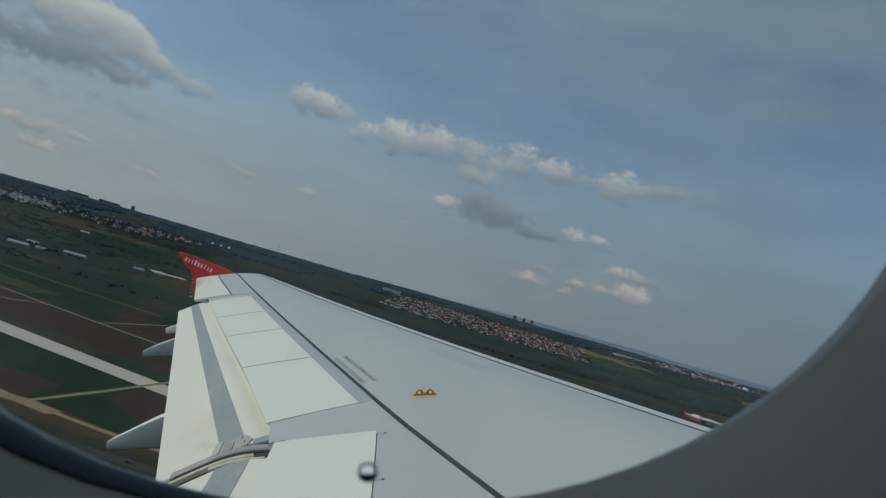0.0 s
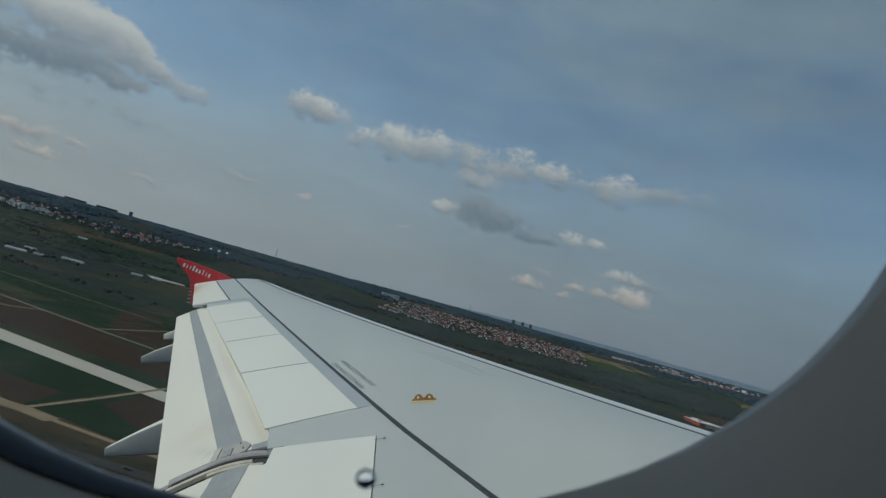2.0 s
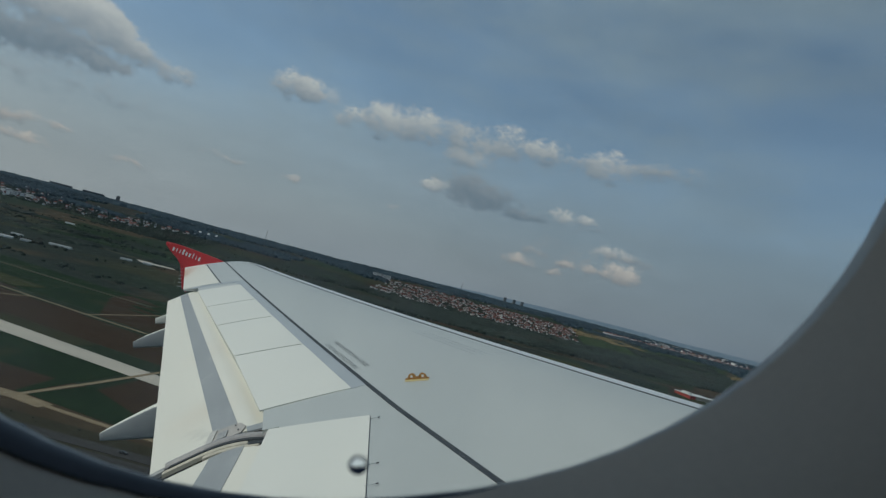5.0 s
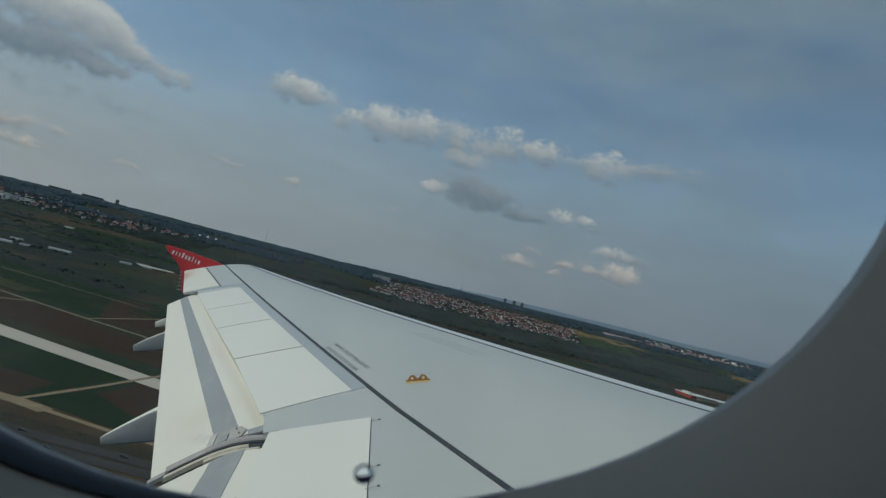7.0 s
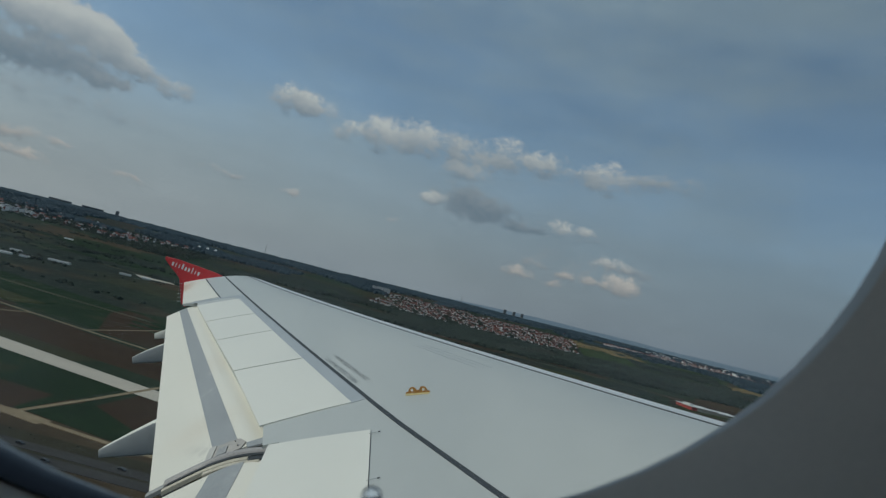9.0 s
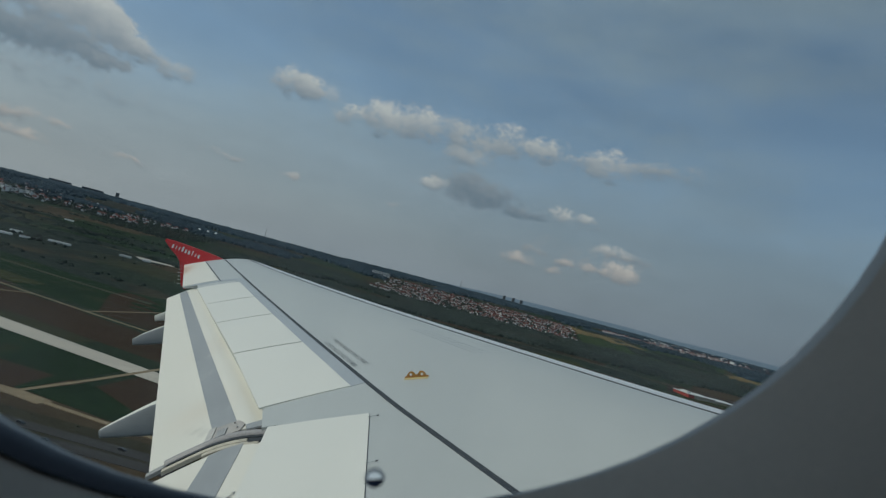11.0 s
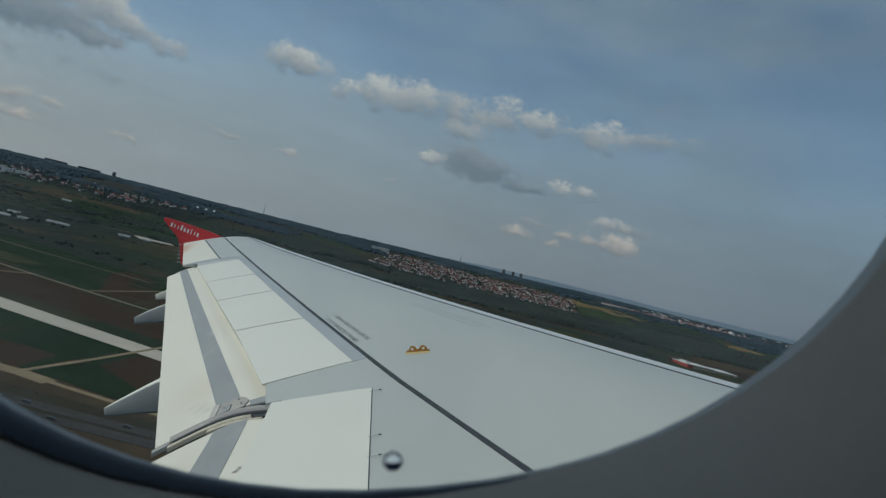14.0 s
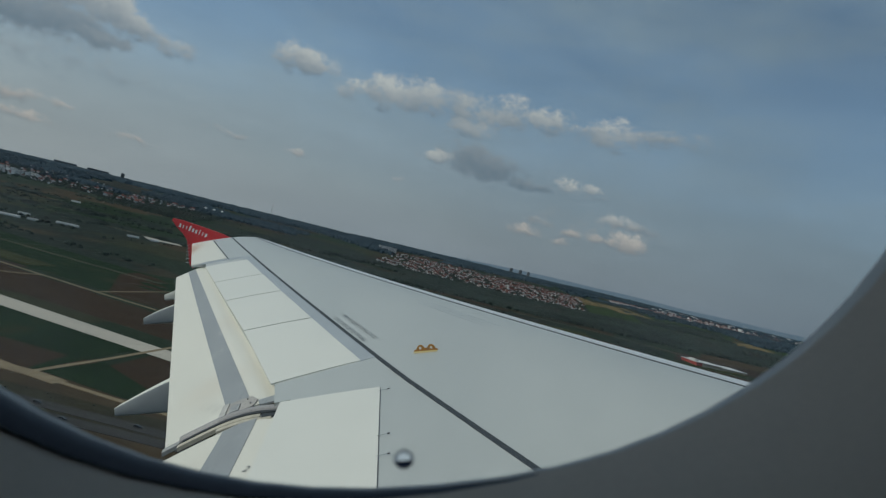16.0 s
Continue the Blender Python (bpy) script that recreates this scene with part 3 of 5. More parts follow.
# wing tip fence
def fence():
    outline = [(-9.22, 1.745), (-9.40, 1.845), (-9.62, 1.94), (-9.95, 2.08), (-10.25, 2.20), (-10.47, 2.27), (-10.50, 2.22), (-10.40, 2.05),
               (-10.27, 1.88), (-10.20, 1.74), (-10.19, 1.45), (-10.19, 1.20), (-10.12, 1.10), (-10.0, 1.16), (-9.7, 1.40), (-9.35, 1.56)]
    n = len(outline)
    verts = [(x, TIP_Y - 0.012, z) for x, z in outline] + [(x, TIP_Y + 0.028, z) for x, z in outline]
    faces = [tuple(range(n)), tuple(range(2 * n - 1, n - 1, -1))] + [(i, (i + 1) % n, n + (i + 1) % n, n + i) for i in range(n)]
    ob = mesh_object("wingtip_fence", verts, faces, FENCE_RED, wing, label="red arrow-shaped wing tip fence")
    bev = ob.modifiers.new("soft", "BEVEL")
    bev.width, bev.segments, bev.limit_method = 0.008, 2, "ANGLE"
    # pale plain strokes in place of the word on it
    slim = (1, 2, 6, 7)
    for k in range(9):
        u = k / 8
        x, z = -10.345 + 0.555 * u, 2.100 - 0.262 * u
        tall = 0.122 if k in (3, 6) else 0.086
        wide = 0.010 if k in slim else 0.021
        v, f = [], []
        box_mesh(v, f, -wide, wide, -0.002, 0.002, 0, tall)
        bar = mesh_object("lettering_bar", v, f, LETTER_WHITE, ob)
        bar.matrix_local = pose(x, TIP_Y - 0.015, z - 0.045, 0, 25, 0)


fence()
for k in range(6):
    y = 14.0 + 0.45 * k
    tube("static_wick", [(te_x(y) + 0.02, y, wing_z(te_x(y), y)), (te_x(y) - 0.055, y, wing_z(te_x(y), y) + 0.003)], 0.0045, FAIRING_GREY, wing, 5)


# the warning beside the sealant line, written twice so that it reads from both sides
def text_mesh(words, size):
    glyphs = bpy.data.curves.new("writing", "FONT")
    glyphs.body, glyphs.size, glyphs.offset, glyphs.align_x, glyphs.align_y = words, size, -size * 0.008, "CENTER", "CENTER"
    carrier = bpy.data.objects.new("writing", glyphs)
    scene.collection.objects.link(carrier)
    shape = bpy.data.meshes.new_from_object(carrier)
    bpy.data.objects.remove(carrier)
    shape.materials.clear()
    return shape


def painted(name, words, size, centre, along, surface, material, label, length=0.0):
    """Words painted on the wing: read along the given way, laid on the surface."""
    shape = text_mesh(words, size)
    wide = max(v.co.x for v in shape.vertices) - min(v.co.x for v in shape.vertices)
    stretch = length / wide if length else 1.0
    along = Vector(along).normalized()
    up = Vector((-along.y, along.x))
    for v in shape.vertices:
        p = Vector(centre) + along * v.co.x * stretch + up * v.co.y
        v.co = (p.x, p.y, surface(p.x, p.y) + 0.004)
    # every character is a piece of its own
    root = list(range(len(shape.vertices)))

    def find(i):
        while root[i] != i:
            i = root[i]
        return i
    for poly in shape.polygons:
        for i in poly.vertices[1:]:
            root[find(i)] = find(poly.vertices[0])
    pieces = {}
    for poly in shape.polygons:
        pieces.setdefault(find(poly.vertices[0]), []).append(tuple(poly.vertices))
    for faces in pieces.values():
        used = sorted({i for f in faces for i in f})
        back = {i: k for k, i in enumerate(used)}
        mesh_object(name, [shape.vertices[i].co for i in used], [tuple(back[i] for i in f) for f in faces], material, wing, label=label)
    bpy.data.meshes.remove(shape)


WRITING_WAY = Vector((-0.355, 1.0)).normalized()
WRITING_SIDE = Vector((WRITING_WAY.y, -WRITING_WAY.x))
for offset, way, length, shift in ((-0.105, -WRITING_WAY, 1.02, 0.53), (0.0, WRITING_WAY, 1.06, 0.54)):
    painted("warning_letter", "DO NOT WALK OUTSIDE THIS AREA", 0.064, Vector((-5.72, 7.43)) + WRITING_SIDE * offset + WRITING_WAY * shift, way, wing_z, MARK_GREY, "dark letter of the painted warning", length)


# orange hoisting bracket with two eyes
def bracket():
    verts, faces = [], []
    n = 40
    lower, upper = [], []
    for i in range(n + 1):
        s = i / n
        bump = lambda c: max(0.0, 1 - ((s - c) / 0.17) ** 2) ** 0.6
        z = 0.010 + 0.032 * max(bump(0.27), bump(0.73)) * (1 if 0.1 < s < 0.9 else 0.7) + 0.012 * (1 - abs(2 * s - 1))
        lower.append((0.195 * s, 0.0))
        upper.append((0.195 * s, z))
    for y in (-0.006, 0.006):
        verts += [(x, y, z) for x, z in lower] + [(x, y, z) for x, z in upper]
    m = n + 1
    for i in range(n):
        for s in (0, 2 * m):
            faces.append((s + i, s + i + 1, s + m + i + 1, s + m + i))
        faces.append((m + i, m + i + 1, 3 * m + i + 1, 3 * m + i))
    faces += [(0, m, 3 * m, 2 * m), (n, m + n, 3 * m + n, 2 * m + n)]
    ob = mesh_object("hoist_bracket", verts, faces, ORANGE, wing, label="orange metal bracket with two eyes")
    a, b = on_wing(-5.41, 6.91), on_wing(-5.20, 6.87)
    x = (b - a).normalized()
    y = Vector((0, 0, 1)).cross(x).normalized()
    z = x.cross(y)
    place = Matrix((x, y, z)).transposed().to_4x4()
    place.translation = a + Vector((0, 0, 0.002))
    ob.matrix_local = place
    for c in (0.27, 0.73):
        ring = []
        for s in range(14):
            t = 2 * math.pi * s / 14
            ring.append((0.195 * c + 0.011 * math.cos(t), 0.024 + 0.011 * math.sin(t)))
        v = [(px, -0.0085, pz) for px, pz in ring] + [(px, 0.0085, pz) for px, pz in ring]
        f = [tuple(range(14)), tuple(range(27, 13, -1))] + [(i, (i + 1) % 14, 14 + (i + 1) % 14, 14 + i) for i in range(14)]
        mesh_object("eye", v, f, LETTER_WHITE, ob, label="pale eye of the bracket")
    # the bracket's yellow reflection, painted on the skin as a strip
    strip_on("bracket_reflection", (-5.415, 6.885), (-5.225, 6.85), 0.05, YELLOW_REFLECTION, lift=0.002, n=4, label="yellow reflection painted on the skin under the bracket")


bracket()
# small hinge pins by the inner spoiler
for y in (6.16, 5.42, 5.16):
    tube("hinge_pin", [on_wing(-5.69, y, 0.012), on_wing(-5.62, y, 0.012)], 0.0018, BAND_GREY, wing, 6)
    tube("hinge_pin_head", [on_wing(-5.628, y, 0.012), on_wing(-5.612, y, 0.012)], 0.0042, DARK_METAL, wing, 6)
strip_on("panel_seam", (-5.677, 3.3), (-5.677, 6.25), 0.004, DARK_METAL, lift=0.004, thick=0.003)

# ================= the cabin and its window =================
WIN_X, WIN_Z = -5.5245, 1.7451


def window_ring(a, b, rise, y, n=72):
    """A window outline: rounded below and above straight sides."""
    ring = []
    for i in range(n):
        t = 2 * math.pi * i / n
        c, d = math.cos(t), math.sin(t)
        x, z = (a + 0.0010) * math.copysign(abs(c) ** 0.91, c), (b + 0.0212) * math.copysign(abs(d) ** 0.91, d)
        ring.append((WIN_X + x, y, WIN_Z + z + (rise if d > 0 else 0)))
    return ring


def loft(name, rings, material, parent, label="", smooth=True):
    n = len(rings[0])
    verts = [p for r in rings for p in r]
    faces = []
    for i in range(len(rings) - 1):
        for j in range(n):
            k = (j + 1) % n
            faces.append((i * n + j, i * n + k, (i + 1) * n + k, (i + 1) * n + j))
    return mesh_object(name, verts, faces, material, parent, smooth, label)


def square_ring(y, x0, x1, z0, z1, n=72):
    ring = []
    for i in range(n):
        t = 2 * math.pi * i / n
        c, s = math.cos(t), math.sin(t)
        k = max(abs(c), abs(s))
        cx, cz = c / k, s / k
        x = WIN_X + (cx * (x1 - WIN_X) if cx > 0 else -cx * (x0 - WIN_X))
        z = WIN_Z + 0.05 + (cz * (z1 - WIN_Z - 0.05) if cz > 0 else -cz * (z0 - WIN_Z - 0.05))
        ring.append((x, y, z))
    return ring


X0, X1, Z0, Z1 = -6.06, -5.05, 1.36, 2.16
wall = loft("wall_cabin_window", [square_ring(1.852, X0, X1, Z0, Z1), window_ring(0.1295, 0.107, 0.12, 1.852), window_ring(0.130, 0.1075, 0.12, 1.846), window_ring(0.200, 0.172, 0.12, 1.762), square_ring(1.758, X0, X1, Z0, Z1)], CABIN, None, smooth=False)
wall.matrix_world = AIR
tagged(wall, "pale cabin side wall with a window opening", "wall", kind="structure")
window = empty("window_1", AIR)
tagged(window, "airliner cabin window with a grey plastic reveal", "window", kind="structure")
loft("reveal", [window_ring(0.1270, 0.1043, 0.12, 1.8440), window_ring(0.1288, 0.1062, 0.12, 1.836), window_ring(0.1342, 0.1108, 0.12, 1.816), window_ring(0.145, 0.120, 0.12, 1.788), window_ring(0.166, 0.140, 0.12, 1.763), window_ring(0.200, 0.172, 0.12, 1.750), window_ring(0.235, 0.205, 0.12, 1.7475), window_ring(0.24, 0.21, 0.12, 1.7505)], REVEAL, window, "moulded grey plastic reveal")


def seal_ring(extra, depth, y, n=72):
    # rubber widened to carry the shade at the rear and lower edge, thinning forward
    ring = []
    for i, (x, py, z) in enumerate(window_ring(0.1273, 0.1046, 0.12, y, n)):
        t = 2 * math.pi * i / n
        w = max(0.0, math.cos(t - radians(196))) ** 1.1
        k = 1 - (extra * w) / 0.12
        ring.append((WIN_X + (x - WIN_X) * k, y - depth * w, WIN_Z + (z - WIN_Z) * k))
    return ring


loft("seal", [seal_ring(0.0, 0.0, 1.8442), seal_ring(0.0012, 0.0005, 1.8440), seal_ring(0.0016, 0.003, 1.8440), seal_ring(0.0010, 0.006, 1.8440), seal_ring(-0.001, 0.0095, 1.8440)], SEAL_GREY, window, "dark rubber seal round the opening with shade built in")


def pane_material():
    """Clear acrylic with a thin film of dust and fine scratches."""
    m = bpy.data.materials.new("acrylic_pane")
    m.use_nodes = True
    tree = m.node_tree
    tree.nodes.remove(tree.nodes["Principled BSDF"])
    clear = tree.nodes.new("ShaderNodeBsdfTransparent")
    gloss = tree.nodes.new("ShaderNodeBsdfGlossy")
    gloss.inputs["Roughness"].default_value = 0.03
    dust = tree.nodes.new("ShaderNodeBsdfTranslucent")
    dust.inputs["Color"].default_value = (0.70, 0.75, 0.80, 1)
    slant = tree.nodes.new("ShaderNodeLayerWeight")
    slant.inputs["Blend"].default_value = 0.5
    where = tree.nodes.new("ShaderNodeTexCoord").outputs["Object"]
    cloudy = tree.nodes.new("ShaderNodeTexNoise")
    cloudy.inputs["Scale"].default_value, cloudy.inputs["Detail"].default_value = 38.0, 4
    link(tree, where, cloudy.inputs["Vector"])
    much = node(tree, "ShaderNodeMapRange", interpolation_type="SMOOTHSTEP")
    much.inputs["From Min"].default_value, much.inputs["From Max"].default_value = 0.35, 0.75
    much.inputs["To Min"].default_value, much.inputs["To Max"].default_value = 0.014, 0.045
    link(tree, cloudy.outputs["Fac"], much.inputs["Value"])
    a, b = tree.nodes.new("ShaderNodeMixShader"), tree.nodes.new("ShaderNodeMixShader")
    link(tree, much.outputs[0], a.inputs[0])
    link(tree, clear.outputs[0], a.inputs[1])
    link(tree, dust.outputs[0], a.inputs[2])
    link(tree, math_node(tree, "MULTIPLY", math_node(tree, "POWER", slant.outputs["Facing"], 5.0), 0.12), b.inputs[0])
    link(tree, a.outputs[0], b.inputs[1])
    link(tree, gloss.outputs[0], b.inputs[2])
    link(tree, b.outputs[0], tree.nodes["Material Output"].inputs["Surface"])
    return m


def make_pane():
    ring = window_ring(0.1292, 0.1066, 0.12, 1.8475)
    n = len(ring)
    verts = ring + [(x, y + 0.003, z) for x, y, z in ring]
    faces = [tuple(range(n)), tuple(range(2 * n - 1, n - 1, -1))] + [(i, (i + 1) % n, n + (i + 1) % n, n + i) for i in range(n)]
    ob = mesh_object("pane", verts, faces, pane_material(), window, label="clear acrylic pane with a film of dust")
    ob.visible_shadow = False


make_pane()
# breather hole: its light and shade put into a bright and a dark film
hx, hy, hz = -5.5315, 1.8205, 1.6341


def translucent(name, colour, clear=0.0):
    m = bpy.data.materials.new(name)
    m.use_nodes = True
    tree = m.node_tree
    tree.nodes.remove(tree.nodes["Principled BSDF"])
    soft = tree.nodes.new("ShaderNodeBsdfTranslucent")
    soft.inputs["Color"].default_value = (*colour, 1)
    through_it = tree.nodes.new("ShaderNodeBsdfTransparent")
    through_it.inputs["Color"].default_value = (clear, clear, clear, 1)
    both = tree.nodes.new("ShaderNodeAddShader")
    link(tree, soft.outputs[0], both.inputs[0])
    link(tree, through_it.outputs[0], both.inputs[1])
    link(tree, both.outputs[0], tree.nodes["Material Output"].inputs["Surface"])
    return m


def slice_of_disc(name, r, low, high, y, material, parent, label=""):
    """The piece of a small domed film between two heights."""
    n, verts, faces = 20, [], []
    for i in range(n + 1):
        z = low + (high - low) * i / n
        w = math.sqrt(max(r * r - z * z, 1e-10))
        verts += [(hx - w, y, hz + z), (hx, y - 0.0003 * w / r, hz + z), (hx + w, y, hz + z)]
    for i in range(n):
        k = 3 * i
        faces += [(k, k + 1, k + 4, k + 3), (k + 1, k + 2, k + 5, k + 4)]
    return mesh_object(name, verts, faces, material, parent, label=label)


hole = empty("breather_hole")
hole.parent = window
hole["label"] = "round breather hole in the pane"
def arc_film(name, r0, r1, a0, a1, y, material, parent):
    verts, faces, n = [], [], 24
    for i in range(n + 1):
        t = radians(a0 + (a1 - a0) * i / n)
        verts += [(hx + r0 * math.cos(t), y - 0.0002, hz + r0 * math.sin(t)), (hx + r1 * math.cos(t), y, hz + r1 * math.sin(t))]
    for i in range(n):
        faces.append((2 * i, 2 * i + 1, 2 * i + 3, 2 * i + 2))
    return mesh_object(name, verts, faces, material, parent)


arc_film("rim", 0.00120, 0.00165, -7, 187, hy, translucent("hole_edge_tone", (0.22, 0.25, 0.30)), hole)
slice_of_disc("bright_core", 0.00120, -0.00015, 0.00119, hy, translucent("hole_glow_film", (0.8, 0.82, 0.86), 0.72), hole)
slice_of_disc("shaded_rim", 0.00162, -0.00161, -0.00015, hy, translucent("hole_shade_film", (0.02, 0.026, 0.055)), hole)


def fuselage_shell():
    """The round body: an outer skin and an inner lining, open at the windows."""
    start, stop = -9.5, -2.1
    cuts = sorted({round(start + 0.53 * k + d, 3) for k in range(14) for d in (0.0, 0.30)} | {stop})
    turns = [radians(a) for a in list(range(-90, -6, 12)) + [-6, -3, 0, 4, 8, 12] + list(range(24, 169, 12)) + [174, 184, 190] + list(range(198, 270, 12))]
    verts, faces = [], []
    n = len(turns)
    for radius in (1.87, 1.80):
        for x in cuts:
            for a in turns:
                verts.append((x, radius * math.cos(a), 1.72 + radius * math.sin(a)))
    layer = len(cuts) * n

    def missing(i, k):
        x, a = (cuts[i] + cuts[i + 1]) / 2, math.degrees((turns[k] + (turns[k + 1] if k + 1 < n else radians(270))) / 2)
        near = -5.95 < x < -5.15 and -9 < a < 12
        far = 174 < a < 184 and cuts[i + 1] - cuts[i] < 0.25
        return near or far
    for i in range(len(cuts) - 1):
        for k in range(n):
            t = (k + 1) % n
            if missing(i, k):
                continue
            quad = [i * n + k, i * n + t, (i + 1) * n + t, (i + 1) * n + k]
            faces += [tuple(quad), tuple(layer + q for q in reversed(quad))]
    for i in (0, len(cuts) - 1):
        faces.append(tuple(i * n + k for k in range(n)))
    ob = mesh_object("wall_fuselage", verts, faces, SHELL_WHITE)
    ob.matrix_world = AIR
    tagged(ob, "rounded white airliner body with a row of window openings", "fuselage", kind="structure")


fuselage_shell()
v, f = [], []
box_mesh(v, f, -9.45, -2.15, -1.45, 1.45, 0.60, 0.66)
ob = mesh_object("floor_cabin", v, f, CABIN)
ob.matrix_world = AIR
tagged(ob, "plain pale cabin floor panel", "floor", kind="structure")

# number painted on the inner flap
painted("number_mark", "2", 0.09, (-6.475, 5.575), (1, -0.4), lambda x, y: flap_z(x, y) - 0.0005 - 0.0315 * max(0.0, 1 - max(shroud_x(y) - x, 0.0) / 0.16) ** 2, MARK_DARK, "small dark painted number 2")

# ================= the land =================
def land_z(x, y):
    """Flat by the airfield, rising to wooded hills all round."""
    r = math.hypot(x, y)
    s = min(max((r - 900) / 3900, 0.0), 1.0)
    rise = 130 * s * s * (3 - 2 * s)
    if r < 1000:
        return rise
    k = min(1.0, (r - 1000) / 1500)
    return rise + k * (9 * noise.noise(Vector((x / 900, y / 900, 0.3))) + 3 * noise.noise(Vector((x / 260, y / 260, 2.0))))


def land_material():
    m = bpy.data.materials.new("land")
    m.use_nodes = True
    tree = m.node_tree
    surface = tree.nodes["Principled BSDF"]
    surface.inputs["Roughness"].default_value = 0.95
    surface.inputs["Specular IOR Level"].default_value = 0.05
    where = tree.nodes.new("ShaderNodeTexCoord").outputs["Object"]
    turn = tree.nodes.new("ShaderNodeMapping")
    turn.inputs["Rotation"].default_value = (0, 0, 0.25)
    turn.inputs["Scale"].default_value = (1 / 330, 1 / 170, 0.0)
    link(tree, where, turn.inputs["Vector"])
    plots = tree.nodes.new("ShaderNodeTexVoronoi")
    plots.distance = "CHEBYCHEV"
    plots.inputs["Scale"].default_value = 1.0
    link(tree, turn.outputs[0], plots.inputs["Vector"])
    pick = tree.nodes.new("ShaderNodeSeparateColor")
    link(tree, plots.outputs["Color"], pick.inputs[0])
    ramp = tree.nodes.new("ShaderNodeValToRGB")
    ramp.color_ramp.interpolation = "CONSTANT"
    tones = ((0.0, (0.022, 0.034, 0.020)), (0.22, (0.040, 0.029, 0.021)), (0.40, (0.019, 0.035, 0.018)), (0.58, (0.038, 0.040, 0.022)), (0.72, (0.018, 0.026, 0.020)), (0.88, (0.058, 0.043, 0.026)))
    ramp.color_ramp.elements[0].position, ramp.color_ramp.elements[0].color = 0.0, (*tones[0][1], 1)
    ramp.color_ramp.elements[1].position, ramp.color_ramp.elements[1].color = tones[1][0], (*tones[1][1], 1)
    for at, c in tones[2:]:
        e = ramp.color_ramp.elements.new(at)
        e.color = (*c, 1)
    link(tree, pick.outputs[0], ramp.inputs[0])
    big = tree.nodes.new("ShaderNodeTexNoise")
    big.inputs["Scale"].default_value, big.inputs["Detail"].default_value = 1 / 420, 5
    small = tree.nodes.new("ShaderNodeTexNoise")
    small.inputs["Scale"].default_value, small.inputs["Detail"].default_value = 1 / 26, 6
    for n in (big, small):
        link(tree, where, n.inputs["Vector"])
    wooded = node(tree, "ShaderNodeMapRange", interpolation_type="SMOOTHSTEP")
    wooded.inputs["From Min"].default_value, wooded.inputs["From Max"].default_value = 0.50, 0.60
    link(tree, big.outputs["Fac"], wooded.inputs["Value"])
    c = mix_colour(tree, wooded.outputs[0], ramp.outputs[0], (0.021, 0.029, 0.023))
    hsv = tree.nodes.new("ShaderNodeHueSaturation")
    link(tree, c, hsv.inputs["Color"])
    link(tree, math_node(tree, "MULTIPLY_ADD", small.outputs["Fac"], 0.9), hsv.inputs["Value"])
    hsv.inputs["Value"].links[0].from_node.inputs[2].default_value = 0.55
    link(tree, hsv.outputs[0], surface.inputs["Base Color"])
    return m


LAND = land_material()


def make_ground():
    rings = [0, 60, 150, 250, 350, 450, 560, 680, 800, 900, 1000] + [1000 + 78 * i for i in range(1, 50)] + [4880]
    sectors = 160
    verts, faces = [(0, 0, 0)], []
    for r in rings[1:]:
        for s in range(sectors):
            a = 2 * math.pi * s / sectors
            x, y = r * math.sin(a), r * math.cos(a)
            verts.append((x, y, land_z(x, y)))
    for s in range(sectors):
        faces.append((0, 1 + s, 1 + (s + 1) % sectors))
    for i in range(len(rings) - 2):
        for s in range(sectors):
            t = (s + 1) % sectors
            a, b = 1 + i * sectors, 1 + (i + 1) * sectors
            faces.append((a + s, b + s, b + t, a + t))
    ob = mesh_object("ground", verts, faces, LAND, smooth=True)
    tagged(ob, "flat farmland of green and brown plots rising to hills", "ground", kind="structure")


make_ground()

SOIL = paint("field_soil", (0.047, 0.031, 0.019), 0.95, vary=0.26, scale=0.02, fine=10, second=(0.040, 0.032, 0.021), second_at=0.52, streak=(0.5, 1.6, 1))
CROP = paint("field_crop", (0.016, 0.032, 0.014), 0.95, vary=0.25, scale=0.02, fine=10, second=(0.030, 0.036, 0.018), second_at=0.55)
STUBBLE = paint("field_stubble", (0.19, 0.138, 0.068), 0.95, vary=0.2, scale=0.01, fine=8)
FOIL = paint("field_foil", (0.46, 0.41, 0.335), 0.6, vary=0.12, scale=0.05, fine=10, streak=(0.3, 2, 1))
DIRT = paint("dirt_track", (0.24, 0.19, 0.125), 0.95, vary=0.18, scale=0.08)
LANE = paint("farm_lane", (0.135, 0.115, 0.085), 0.95, vary=0.3, scale=0.03)
ASPHALT = paint("asphalt", (0.052, 0.051, 0.050), 0.9, vary=0.18, scale=0.06, streak=(0.3, 2, 1))
VERGE = paint("verge", (0.040, 0.038, 0.024), 0.95, vary=0.25, scale=0.05)
MEADOW = paint("meadow", (0.036, 0.058, 0.022), 0.95, vary=0.3, scale=0.012, fine=9, second=(0.040, 0.044, 0.022), second_at=0.54)
GRASS = paint("grass", (0.046, 0.050, 0.020), 0.95, vary=0.25, scale=0.03)
ROOF_RED = paint("roof_red", (0.148, 0.062, 0.052), 0.85, vary=0.2, scale=0.5, by_object=0.8)
ROOF_DARK = paint("roof_dark", (0.060, 0.052, 0.050), 0.85, vary=0.2, scale=0.5, by_object=0.8)
RENDER_WALL = paint("house_render", (0.66, 0.65, 0.64), 0.9, vary=0.1, scale=0.4, by_object=0.7)
BLOCK_WALL = paint("block_wall", (0.70, 0.70, 0.70), 0.9, vary=0.08, scale=0.2, by_object=0.3)
